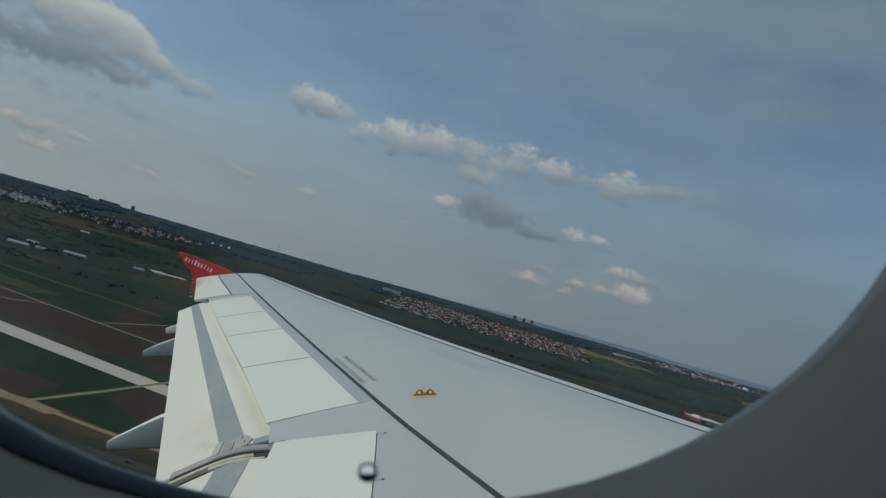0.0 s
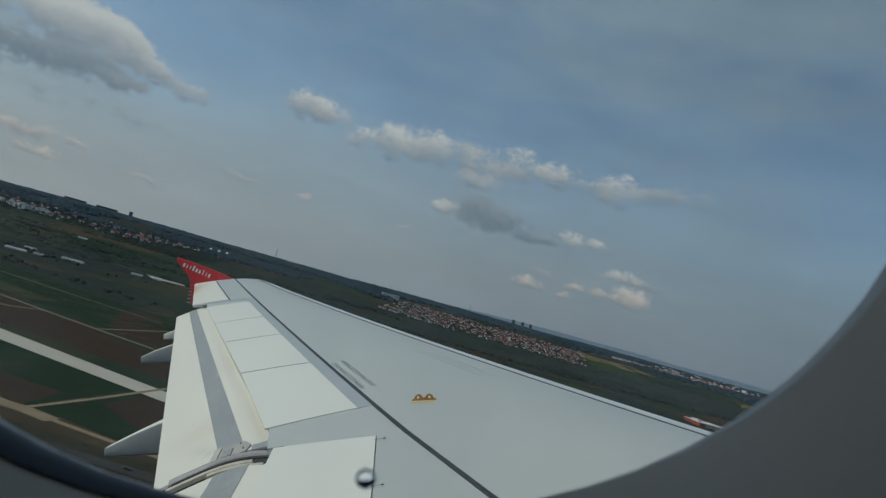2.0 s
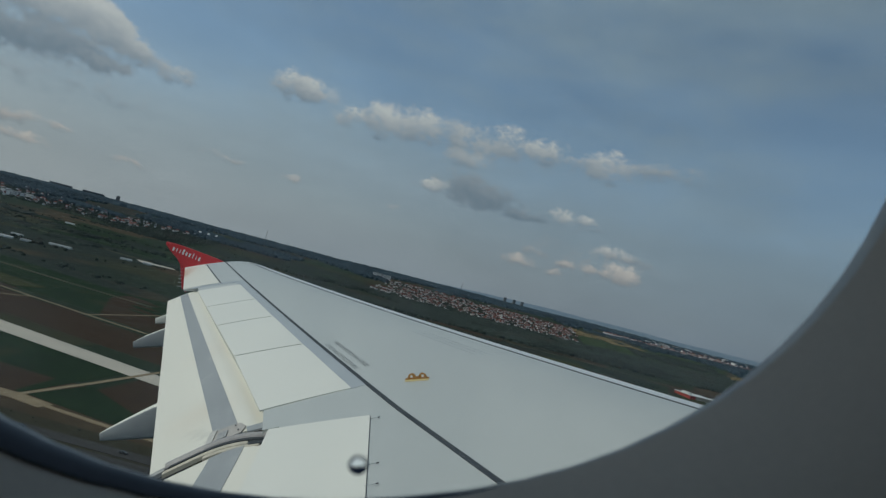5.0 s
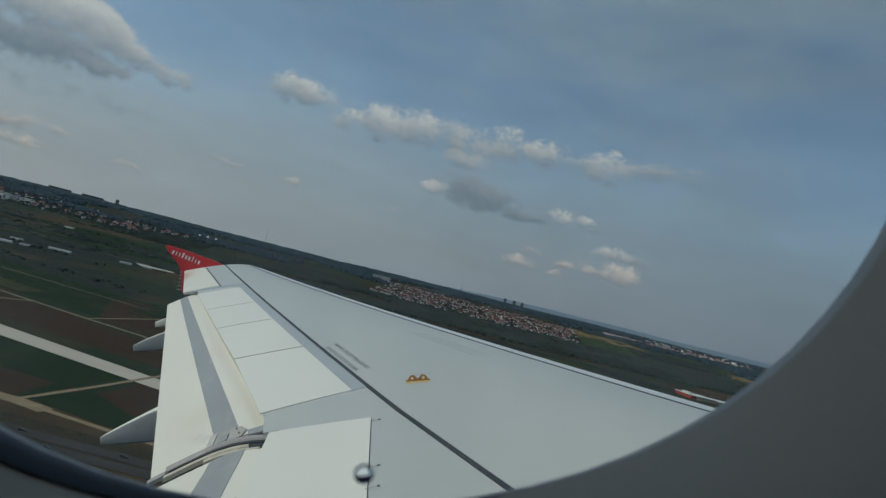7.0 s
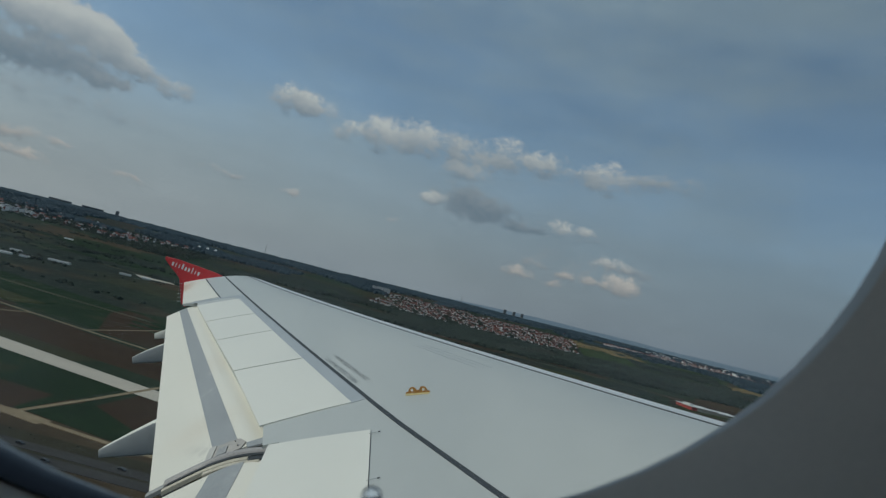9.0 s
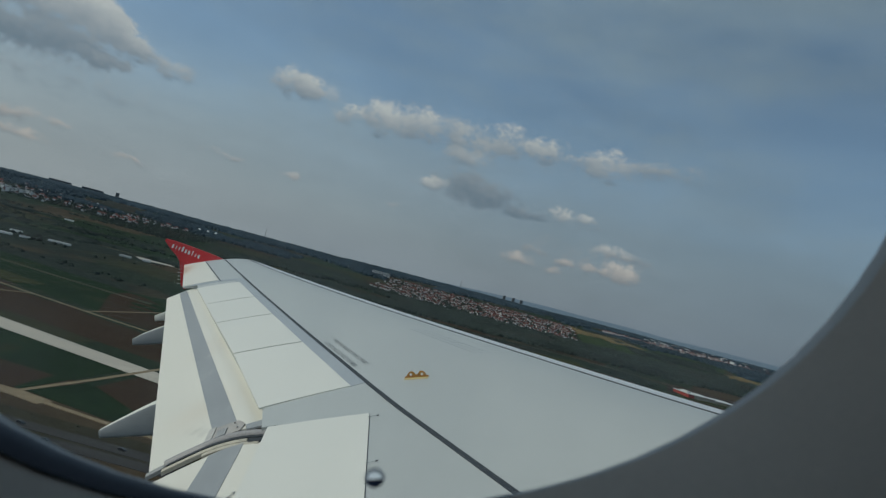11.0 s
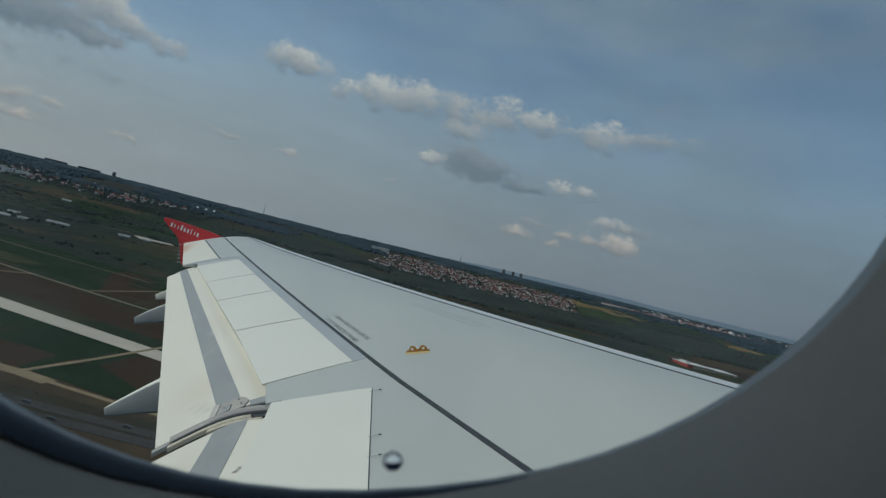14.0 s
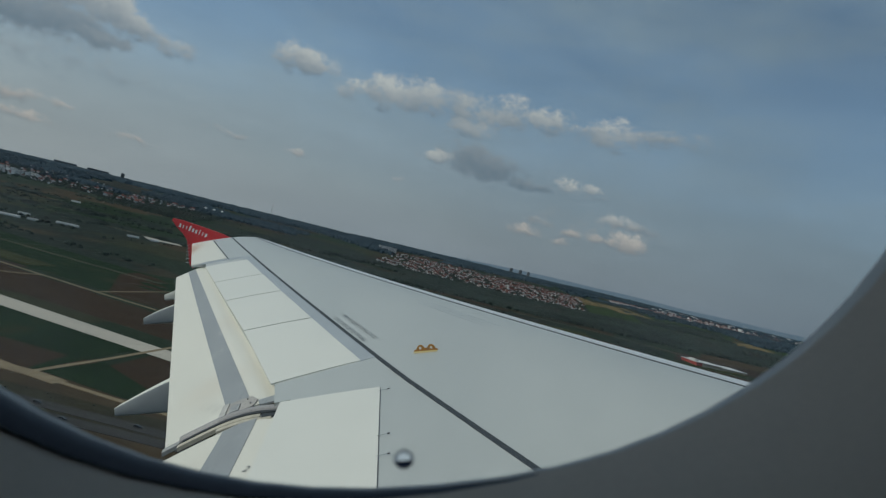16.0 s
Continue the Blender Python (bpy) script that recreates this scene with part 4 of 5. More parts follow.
# ridge blocks: backlit shade put into a darker wall colour
BACKLIT_WALL = paint("backlit_wall", (0.15, 0.16, 0.17), 0.9, vary=0.12, scale=0.2)
GLASS_DARK = paint("window_dark", (0.04, 0.05, 0.06), 0.3, vary=0.2, scale=1)
TANK_WHITE = paint("tank_white", (0.70, 0.69, 0.66), 0.5, vary=0.08, scale=0.2)
SHED_ROOF = paint("shed_roof", (0.60, 0.60, 0.58), 0.6, vary=0.1, scale=0.1)
GREY_ROOF = paint("grey_roof", (0.30, 0.31, 0.31), 0.6, vary=0.2, scale=0.1, by_object=0.9)
SHED_RED = paint("shed_red", (0.32, 0.045, 0.035), 0.7, vary=0.12, scale=0.1)
SHED_PALE = paint("shed_pale", (0.42, 0.36, 0.28), 0.7, vary=0.12, scale=0.1)
LEAF = paint("woodland_leaf", (0.034, 0.046, 0.039), 0.95, shine=0.06, vary=0.5, scale=0.006, fine=16, second=(0.038, 0.040, 0.035), second_at=0.55)
# far woods: haze put into the colour, bluer and paler than LEAF
HAZY_WOODS = paint("hazy_woods", (0.034, 0.055, 0.071), 0.95, shine=0.06, vary=0.42, scale=0.006, fine=14)
CAR_PAINT = paint("car_paint", (0.025, 0.028, 0.03), 0.3, vary=0.1, scale=1, by_object=0.5)


def plot(name, corners, material, label, lift=0.12, cells=6):
    """A field or paved patch: four corners (x, y), a low raised bed that follows the land."""
    a, b, c, d = (Vector(p) for p in corners)

    def top(u, v):
        p = a.lerp(b, u).lerp(d.lerp(c, u), v)
        return (p.x, p.y, land_z(p.x, p.y) + lift)
    ob = slab(name, top, cells, cells, lift + 0.4, material, None)
    return tagged(ob, label, name.split("_")[-1], kind="structure")


def lane(name, points, width, material, label, lift=0.22):
    pts = [Vector(p) for p in points]
    fine = []
    for i in range(len(pts) - 1):
        k = max(2, int((pts[i + 1] - pts[i]).length / 25))
        fine += [pts[i].lerp(pts[i + 1], j / k) for j in range(k)]
    fine.append(pts[-1])

    def top(u, v):
        i = round(u * (len(fine) - 1))
        d = (fine[min(i + 1, len(fine) - 1)] - fine[max(i - 1, 0)]).normalized()
        p = fine[i] + Vector((-d.y, d.x)) * width * (v - 0.5)
        return (p.x, p.y, land_z(p.x, p.y) + lift)
    ob = slab(name, top, len(fine) - 1, 1, lift + 0.4, material, None)
    return tagged(ob, label, "road", kind="structure")


# plots by the airfield, between the tracks
plot("soil_field", [(-900, 1010), (-60, 640), (-40, 545), (-900, 880)], SOIL, "bare brown ploughed field beside a dirt track")
plot("crop_field", [(-620, 712), (-178, 536), (-200, 430), (-560, 560)], CROP, "dark green crop field beside a pale foil strip")
plot("soil_field", [(-560, 556), (-202, 478), (-205, 426), (-500, 440)], SOIL, "bare brown ploughed field by a track junction", lift=0.16)
plot("soil_field", [(-162, 528), (-20, 470), (-30, 405), (-178, 440)], SOIL, "bare brown ploughed field beside a dirt track")
plot("crop_field", [(-196, 430), (-135, 409), (-105, 414), (-178, 480)], CROP, "dark green crop wedge beside a dirt track", lift=0.18)
plot("crop_field", [(-900, 1210), (-60, 900), (-60, 690), (-900, 1015)], CROP, "dark green crop field behind a dirt track")
plot("soil_field", [(-380, 1010), (-100, 900), (-100, 690), (-300, 770)], SOIL, "brown ploughed field between two tracks", lift=0.16)
plot("foil_field", [(-640, 757), (-60, 516), (-55, 488), (-620, 708)], FOIL, "pale foil-covered field strip between dark plots", lift=0.25, cells=12)
plot("foil_field", [(-566, 1575), (-440, 1590), (-440, 1560), (-540, 1535)], FOIL, "pale foil-covered field strip between dark plots", lift=0.3)
plot("foil_field", [(-480, 1640), (-400, 1650), (-400, 1600), (-470, 1600)], FOIL, "pale foil-covered field strip between dark plots", lift=0.3)
plot("grass_field", [(-420, 352), (160, 300), (150, 200), (-430, 250)], GRASS, "dry grass field beside the motorway")
plot("stubble_field", [(870, 3120), (1015, 3200), (1030, 2850), (860, 2780)], STUBBLE, "ochre stubble field on a hillside", lift=0.5)
plot("stubble_field", [(1040, 3080), (1230, 3140), (1240, 2820), (1050, 2760)], STUBBLE, "ochre stubble field on a hillside", lift=0.5)
plot("stubble_field", [(1370, 2520), (1560, 2560), (1560, 2180), (1390, 2160)], STUBBLE, "ochre stubble field on a hillside", lift=0.5)
plot("stubble_field", [(-420, 2150), (-250, 2050), (-230, 1930), (-400, 2040)], STUBBLE, "ochre stubble field by dark woods", lift=0.5)

for corners in ([(760, 2420), (1160, 2330), (1230, 2780), (930, 2960)], [(1180, 2360), (1640, 2250), (1700, 2620), (1300, 2720)], [(1250, 2900), (1500, 2800), (1560, 3080), (1330, 3220)]):
    plot("meadow_field", corners, MEADOW, "fresh green meadow on the slope below the far town", lift=0.35, cells=10)
lane("dirt_road", [(-760, 940), (-448, 820), (-309, 761), (-217, 726), (-60, 665)], 4, DIRT, "pale dirt farm track between fields")
lane("dirt_road", [(-700, 735), (-408, 760), (-385, 793)], 3.5, DIRT, "pale dirt farm track between fields", 0.24)
lane("dirt_road", [(-308, 765), (-268, 883), (-200, 1100)], 3.0, DIRT, "pale dirt farm track between fields", 0.24)
lane("dirt_road", [(-199, 424), (-180, 490), (-161, 565), (-130, 690)], 4, DIRT, "pale dirt farm track between fields", 0.34)
lane("dirt_road", [(-420, 415), (-260, 422), (-202, 422), (-138, 404), (0, 372)], 4.5, DIRT, "pale dirt farm track between fields", 0.30)
lane("dirt_road", [(-232, 432), (-214, 424), (-196, 421), (-176, 414)], 12, DIRT, "wide dirt junction of farm tracks", 0.28)
lane("motorway_verge", [(-600, 421), (-180, 374), (-96, 364), (150, 336)], 40, VERGE, "dry brown verge along the motorway", 0.10)
lane("motorway", [(-600, 419), (-180, 373), (-96, 363), (150, 335)], 11, ASPHALT, "grey asphalt motorway carriageway", 0.28)
lane("motorway", [(-600, 403), (-180, 358), (-96, 349), (150, 321)], 11, ASPHALT, "grey asphalt motorway carriageway", 0.28)


# plots farther out, long and narrow, each with its own crop
plots = random.Random(21)
for k in range(46):
    a = radians(plots.uniform(-36, 36))
    r = plots.uniform(1020, 2650)
    cx, cy = r * math.sin(a), r * math.cos(a)
    if 20 < cx < 950 and cy > 2300 or cx < -850 and cy > 2150:
        continue
    w, h, t = plots.uniform(60, 170), plots.uniform(22, 60), radians(plots.gauss(-20, 12))
    c, s = math.cos(t), math.sin(t)
    shape = [(cx + c * u - s * v, cy + s * u + c * v) for u, v in ((-w, -h), (w, -h * 0.9), (w, h), (-w * 0.9, h))]
    kind, mat, text = plots.choice((("crop_field", CROP, "dark green crop field in the distance"), ("crop_field", CROP, "dark green crop field in the distance"), ("soil_field", SOIL, "bare brown ploughed field in the distance"), ("grass_field", GRASS, "dull green grass field in the distance"), ("soil_field", SOIL, "bare brown ploughed field in the distance"), ("fallow_field", VERGE, "dry pale brown fallow field in the distance")))
    if cx < -250 and kind != "grass_field":
        kind, mat, text = "crop_field", CROP, "dark green crop field in the distance"
    plot(kind, shape, mat, text, lift=0.40 + 0.008 * k, cells=8)
for pts in ([(-1500, 1180), (-1180, 1125), (-900, 1040), (-560, 1015), (-300, 940)], [(-1300, 1700), (-980, 1690), (-700, 1620), (-420, 1570), (-150, 1480), (60, 1470), (300, 1400)], [(400, 1880), (640, 1830), (900, 1720), (1180, 1715), (1500, 1660)]):
    lane("farm_road", pts, 2.6, LANE, "thin dull farm road across the fields", 0.8)


# ---- vehicles, buildings ----
def car_at(x, y, turn, lorry=False):
    thing = empty("car", pose(x, y, land_z(x, y) + 0.28, 0, 0, turn))
    tagged(thing, "dark car driving on the grey motorway", "car", group="cars on the motorway")
    v, f = [], []
    prof = [(-2.2, 0.35), (-2.25, 0.8), (-1.9, 0.95), (-1.3, 1.42), (0.4, 1.45), (1.1, 0.98), (2.1, 0.82), (2.25, 0.45), (2.2, 0.35)]
    n = len(prof)
    v = [(a, -0.86, b) for a, b in prof] + [(a, 0.86, b) for a, b in prof]
    f = [tuple(range(n)), tuple(range(2 * n - 1, n - 1, -1))] + [(i, (i + 1) % n, n + (i + 1) % n, n + i) for i in range(n)]
    mesh_object("body", v, f, CAR_PAINT, thing)
    for wx in (-1.4, 1.4):
        for wy in (-0.8, 0.8):
            tube("wheel", [(wx, wy - 0.1, 0.32), (wx, wy + 0.1, 0.32)], 0.32, RUBBER, thing, 10)


for x, y in ((-167, 371), (-145, 354), (-205, 376), (-110, 365), (-250, 366)):
    car_at(x, y, -6.5)


def gable_house(wide, deep, eaves, ridge, roof, name="house", label="pale rendered house with a tiled gable roof"):
    thing = empty(name)
    v, f = [], []
    a, b = wide / 2, deep / 2
    v = [(-a, -b, -2), (a, -b, -2), (a, b, -2), (-a, b, -2), (-a, -b, eaves), (a, -b, eaves), (a, b, eaves), (-a, b, eaves), (-a, 0, ridge), (a, 0, ridge)]
    f = [(0, 3, 2, 1), (0, 1, 5, 4), (2, 3, 7, 6), (1, 2, 6, 9, 5), (3, 0, 4, 8, 7)]
    wall_of_house = mesh_object("wall", v, f, RENDER_WALL, thing)
    o = 0.5
    rv = [(-a - o, -b - o, eaves - 0.3), (a + o, -b - o, eaves - 0.3), (a + o, 0, ridge + 0.3), (-a - o, 0, ridge + 0.3), (-a - o, b + o, eaves - 0.3), (a + o, b + o, eaves - 0.3)]
    rv += [(x, y, z - 0.3) for x, y, z in rv]
    rf = [(0, 1, 2, 3), (3, 2, 5, 4), (6, 9, 8, 7), (9, 10, 11, 8), (0, 6, 7, 1), (4, 5, 11, 10), (0, 3, 9, 6), (3, 4, 10, 9), (1, 7, 8, 2), (2, 8, 11, 5)]
    mesh_object("roof", rv, rf, roof, thing)
    for k in (-0.25, 0.25):
        wv, wf = [], []
        box_mesh(wv, wf, wide * k - 1.0, wide * k + 1.0, -b - 0.06, -b + 0.02, 1.0, eaves - 0.8)
        mesh_object("window", wv, wf, GLASS_DARK, wall_of_house)
    tagged(thing, label, "house")
    return thing


def block(wide, deep, high, floors, wall_mat, name, label, roof_mat=None, bands=True):
    thing = empty(name)
    v, f = [], []
    box_mesh(v, f, -wide / 2, wide / 2, -deep / 2, deep / 2, -3, high)
    front = mesh_object("wall", v, f, wall_mat, thing)
    v, f = [], []
    box_mesh(v, f, -wide / 2 - 0.5, wide / 2 + 0.5, -deep / 2 - 0.5, deep / 2 + 0.5, high, high + 0.8)
    mesh_object("roof", v, f, roof_mat or SHED_ROOF, thing)
    if bands:
        for k in range(floors):
            z = high * (k + 0.35) / floors
            v, f = [], []
            box_mesh(v, f, -wide / 2 + 1, wide / 2 - 1, -deep / 2 - 0.08, -deep / 2 + 0.02, z, z + high / floors * 0.42)
            mesh_object("window_band", v, f, GLASS_DARK, front)
    tagged(thing, label, "building")
    return thing


def settle(proto, places, group):
    """Sets the first at the first place and copies of it at the others."""
    x, y, turn = places[0]
    proto.matrix_world = pose(x, y, land_z(x, y), 0, 0, turn)
    proto["group"] = group
    for x, y, turn in places[1:]:
        copy_thing(proto, pose(x, y, land_z(x, y), 0, 0, turn))


rnd = random.Random(11)


def scatter(n, corners, gap):
    a, b, c, d = (Vector(p) for p in corners)
    got = []
    for _ in range(n * 30):
        u, v = rnd.random(), rnd.random()
        p = a.lerp(b, u).lerp(d.lerp(c, u), v)
        if all((p - q).length > gap for q in got):
            got.append(p)
        if len(got) == n:
            break
    return [(p.x, p.y, rnd.choice((0, 90)) + rnd.gauss(12, 9)) for p in got]


town = scatter(280, [(60, 2500), (760, 2420), (900, 3050), (150, 3500)], 14)
settle(gable_house(10, 8, 4.6, 8.4, ROOF_RED, label="pale house with a red tiled gable roof"), town[0::3], "houses of the town")
settle(gable_house(12, 8.5, 5.6, 9.6, ROOF_RED, label="tall pale house with a red gable roof"), town[1::3], "houses of the town")
settle(gable_house(9.5, 8, 4.4, 8, ROOF_DARK, label="pale house with a dark brown gable roof"), town[2::3], "houses of the town")
west = scatter(80, [(-1500, 2250), (-1000, 2500), (-820, 2900), (-1500, 2900)], 24)
settle(gable_house(9, 7, 3.8, 6.8, ROOF_DARK, label="pale house with a dark roof among trees"), west[0::2], "houses of the western village")
settle(gable_house(8.5, 7, 3.8, 6.6, ROOF_RED, label="pale house with a red roof among trees"), west[1::2], "houses of the western village")
east = scatter(60, [(1550, 3560), (2100, 3350), (2500, 3500), (1650, 3850)], 30)
settle(block(26, 14, 13, 4, BLOCK_WALL, "apartment_block", "pale flat-roofed apartment block on the hill"), east[0::3], "apartment blocks of the eastern town")
settle(gable_house(18, 12, 8, 12, ROOF_RED, label="pale house with a red roof on the hill"), east[1::3] + east[2::3], "houses of the eastern town")
white = scatter(12, [(-1450, 2330), (-1320, 2380), (-1290, 2500), (-1450, 2480)], 26)
settle(block(26, 12, 14, 4, BLOCK_WALL, "apartment_block", "white flat-roofed apartment block by the village"), white, "apartment blocks of the western village")
settle(block(95, 30, 22, 6, BLOCK_WALL, "office_block", "long cream office block above the town"), [(0, 3470, 4)], "large blocks")
settle(block(120, 40, 24, 8, BACKLIT_WALL, "tower_block", "long grey apartment block on the wooded ridge"), [(-2010, 4080, 20), (-1850, 4160, 20)], "blocks on the ridge")
settle(block(18, 18, 40, 12, BACKLIT_WALL, "tower", "slim grey tower on the far ridge"), [(-1730, 4230, 10), (930, 4420, 0), (990, 4430, 0), (860, 4400, 0)], "towers on the ridge")



def church(x, y, turn):
    thing = empty("church", pose(x, y, land_z(x, y), 0, 0, turn))
    tagged(thing, "white village church with a pointed dark spire", "church")
    v, f = [], []
    box_mesh(v, f, -3, 3, -3, 3, -2, 21)
    belfry = mesh_object("tower", v, f, TANK_WHITE, thing)
    mesh_object("spire", [(-3.3, -3.3, 21), (3.3, -3.3, 21), (3.3, 3.3, 21), (-3.3, 3.3, 21), (0, 0, 34)], [(3, 2, 1, 0), (0, 1, 4), (1, 2, 4), (2, 3, 4), (3, 0, 4)], ROOF_DARK, thing)
    v = [(3, -5, -2), (25, -5, -2), (25, 5, -2), (3, 5, -2), (3, -5, 8), (25, -5, 8), (25, 5, 8), (3, 5, 8), (3, 0, 14), (25, 0, 14)]
    mesh_object("nave", v, [(0, 3, 2, 1), (0, 1, 5, 4), (2, 3, 7, 6), (1, 2, 6, 9, 5), (3, 0, 4, 8, 7)], RENDER_WALL, thing)
    mesh_object("roof", [(2.6, -5.5, 7.8), (25.4, -5.5, 7.8), (25.4, 0, 14.5), (2.6, 0, 14.5), (2.6, 5.5, 7.8), (25.4, 5.5, 7.8)], [(0, 1, 2, 3), (3, 2, 5, 4)], ROOF_RED, thing)
    for z in (8, 15):
        v, f = [], []
        box_mesh(v, f, -0.7, 0.7, -3.06, -2.96, z, z + 3)
        mesh_object("window", v, f, GLASS_DARK, belfry)


church(520, 2640, 20)

# long sheds by the airfield with a red and a beige front
shed = empty("warehouse", pose(880, 1585, land_z(880, 1585), 0, 0, 6))
tagged(shed, "long low warehouse with red and beige front and pale roof", "warehouse")
for name, mat, dims in (("wall", SHED_RED, (-70, -54, -30, 40, -2, 7)), ("wall", SHED_PALE, (-54, 5, -29, 40, -2, 6.99)), ("wall", SHED_PALE, (5, 75, -28, 40, -2, 5)), ("roof", SHED_ROOF, (-72, 5, -31, 41, 7, 8)), ("roof", SHED_ROOF, (5, 77, -29, 41, 5, 6)), ("roof_box", SHED_ROOF, (-70, -60, -20, 10, 8, 13))):
    v, f = [], []
    box_mesh(v, f, *dims)
    mesh_object(name, v, f, mat, shed)


def greenhouse(x, y, turn, long):
    thing = empty("greenhouse", pose(x, y, land_z(x, y), 0, 0, turn))
    tagged(thing, "long white greenhouse with a shallow gable roof", "greenhouse", group="greenhouses")
    a, b = long * 0.3, 5
    v = [(-a, -b, -1), (a, -b, -1), (a, b, -1), (-a, b, -1), (-a, -b, 2.6), (a, -b, 2.6), (a, b, 2.6), (-a, b, 2.6), (-a, 0, 4.2), (a, 0, 4.2)]
    mesh_object("wall", v, [(0, 3, 2, 1), (0, 1, 5, 4), (2, 3, 7, 6), (1, 2, 6, 9, 5), (3, 0, 4, 8, 7)], TANK_WHITE, thing)
    mesh_object("roof", [(-a - 0.4, -b - 0.4, 2.7), (a + 0.4, -b - 0.4, 2.7), (a + 0.4, 0, 4.5), (-a - 0.4, 0, 4.5), (-a - 0.4, b + 0.4, 2.7), (a + 0.4, b + 0.4, 2.7)], [(0, 1, 2, 3), (3, 2, 5, 4)], GREY_ROOF, thing)


for x, y, turn, long in ((-742, 1345, 12, 62), (-706, 1362, 17, 30), (-668, 1425, 8, 72), (-760, 1428, 10, 36), (-560, 1500, 15, 40), (-520, 1520, 15, 30), (-1290, 2700, 10, 80), (-930, 2000, 10, 40)):
    greenhouse(x, y, turn, long)


def tank(x, y):
    thing = empty("storage_tank", pose(x, y, land_z(x, y)))
    tagged(thing, "round white storage tank among trees", "tank", group="storage tanks")
    verts, faces, n = [], [], 18
    prof = [(6.2, -2), (6.5, 2), (6.8, 7), (6.5, 11), (5.2, 14), (2.8, 15.8), (0.4, 16.3)]
    for r, z in prof:
        for s in range(n):
            a = 2 * math.pi * s / n
            verts.append((r * math.cos(a), r * math.sin(a), z))
    for i in range(len(prof) - 1):
        for s in range(n):
            t = (s + 1) % n
            faces.append((i * n + s, i * n + t, (i + 1) * n + t, (i + 1) * n + s))
    faces.append(tuple(range((len(prof) - 1) * n, len(prof) * n)))
    mesh_object("shell", verts, faces, TANK_WHITE, thing, True)


for x, y in ((-862, 3070), (-828, 3090), (-794, 3105)):
    tank(x, y)


def mast(x, y, high, name="lattice_mast"):
    thing = empty(name, pose(x, y, land_z(x, y)))
    tagged(thing, "tall thin lattice radio mast on the ridge", "mast")
    h = high
    for a, b in ((-1, -1), (1, -1), (0, 1.2)):
        tube("leg", [(a * 2.2, b * 2.2, -2), (a * 0.9, b * 0.9, h)], [0.55, 0.4], DARK_METAL, thing, 5)
    for k in range(10):
        z, s = h * k / 10, 2.2 - 1.3 * k / 10
        tube("brace", [(-s, -s, z), (s, -s, z + h / 10)], 0.3, DARK_METAL, thing, 4)
    tube("antenna", [(0, 0, h - 2), (0, 0, h + 10)], 0.5, SHED_RED, thing, 5)


mast(-800, 4330, 78)
mast(560, 4500, 60)


# ---- woods and hedges ----
def woods(name, label, spots, low, high, seed, leaves=None):
    """Many small uneven crowns in one mesh."""
    rng = np.random.default_rng(seed)
    n = len(spots)
    base = np.array([(x, y, land_z(x, y)) for x, y in spots])
    h = rng.uniform(low, high, n) * 0.62
    w = rng.uniform(low, high, n) * 0.6
    verts = np.zeros((n, 11, 3))
    for k, (level, size) in enumerate(((-0.2, 0.9), (0.6, 1.0))):
        for s in range(5):
            a = 2 * math.pi * (s + 0.5 * k) / 5
            q = w * size * rng.uniform(0.7, 1.3, n)
            verts[:, k * 5 + s] = base + np.stack([q * math.cos(a), q * math.sin(a), h * level * rng.uniform(0.85, 1.15, n)], 1)
    verts[:, 10] = base + np.stack([0 * h, 0 * h, h * rng.uniform(0.95, 1.15, n)], 1)
    shape = [(s, (s + 1) % 5, 5 + s) for s in range(5)] + [((s + 1) % 5, 5 + (s + 1) % 5, 5 + s) for s in range(5)] + [(5 + s, 5 + (s + 1) % 5, 10) for s in range(5)]
    faces = (np.array(shape)[None] + 11 * np.arange(n)[:, None, None]).reshape(-1, 3)
    me = bpy.data.meshes.new(name)
    me.from_pydata(verts.reshape(-1, 3).tolist(), [], faces.tolist())
    me.polygons.foreach_set("use_smooth", [True] * len(me.polygons))
    me.materials.append(leaves or LEAF)
    ob = new(name, me)
    return tagged(ob, label, "trees", kind="stuff")


def patch(n, corners, clump=0.0):
    a, b, c, d = (Vector(p) for p in corners)
    spots = []
    while len(spots) < n:
        u, v = rnd.random(), rnd.random()
        p = a.lerp(b, u).lerp(d.lerp(c, u), v)
        if noise.noise(Vector((p.x / 240, p.y / 240, 7))) > -0.25 + clump:
            spots.append((p.x, p.y))
    return spots


def ring_spots(n, r0, r1, a0, a1, clump):
    spots = []
    while len(spots) < n:
        r, a = rnd.uniform(r0, r1), radians(rnd.uniform(a0, a1))
        x, y = r * math.sin(a), r * math.cos(a)
        if noise.noise(Vector((x / 400, y / 400, 4))) > clump:
            spots.append((x, y))
    return spots


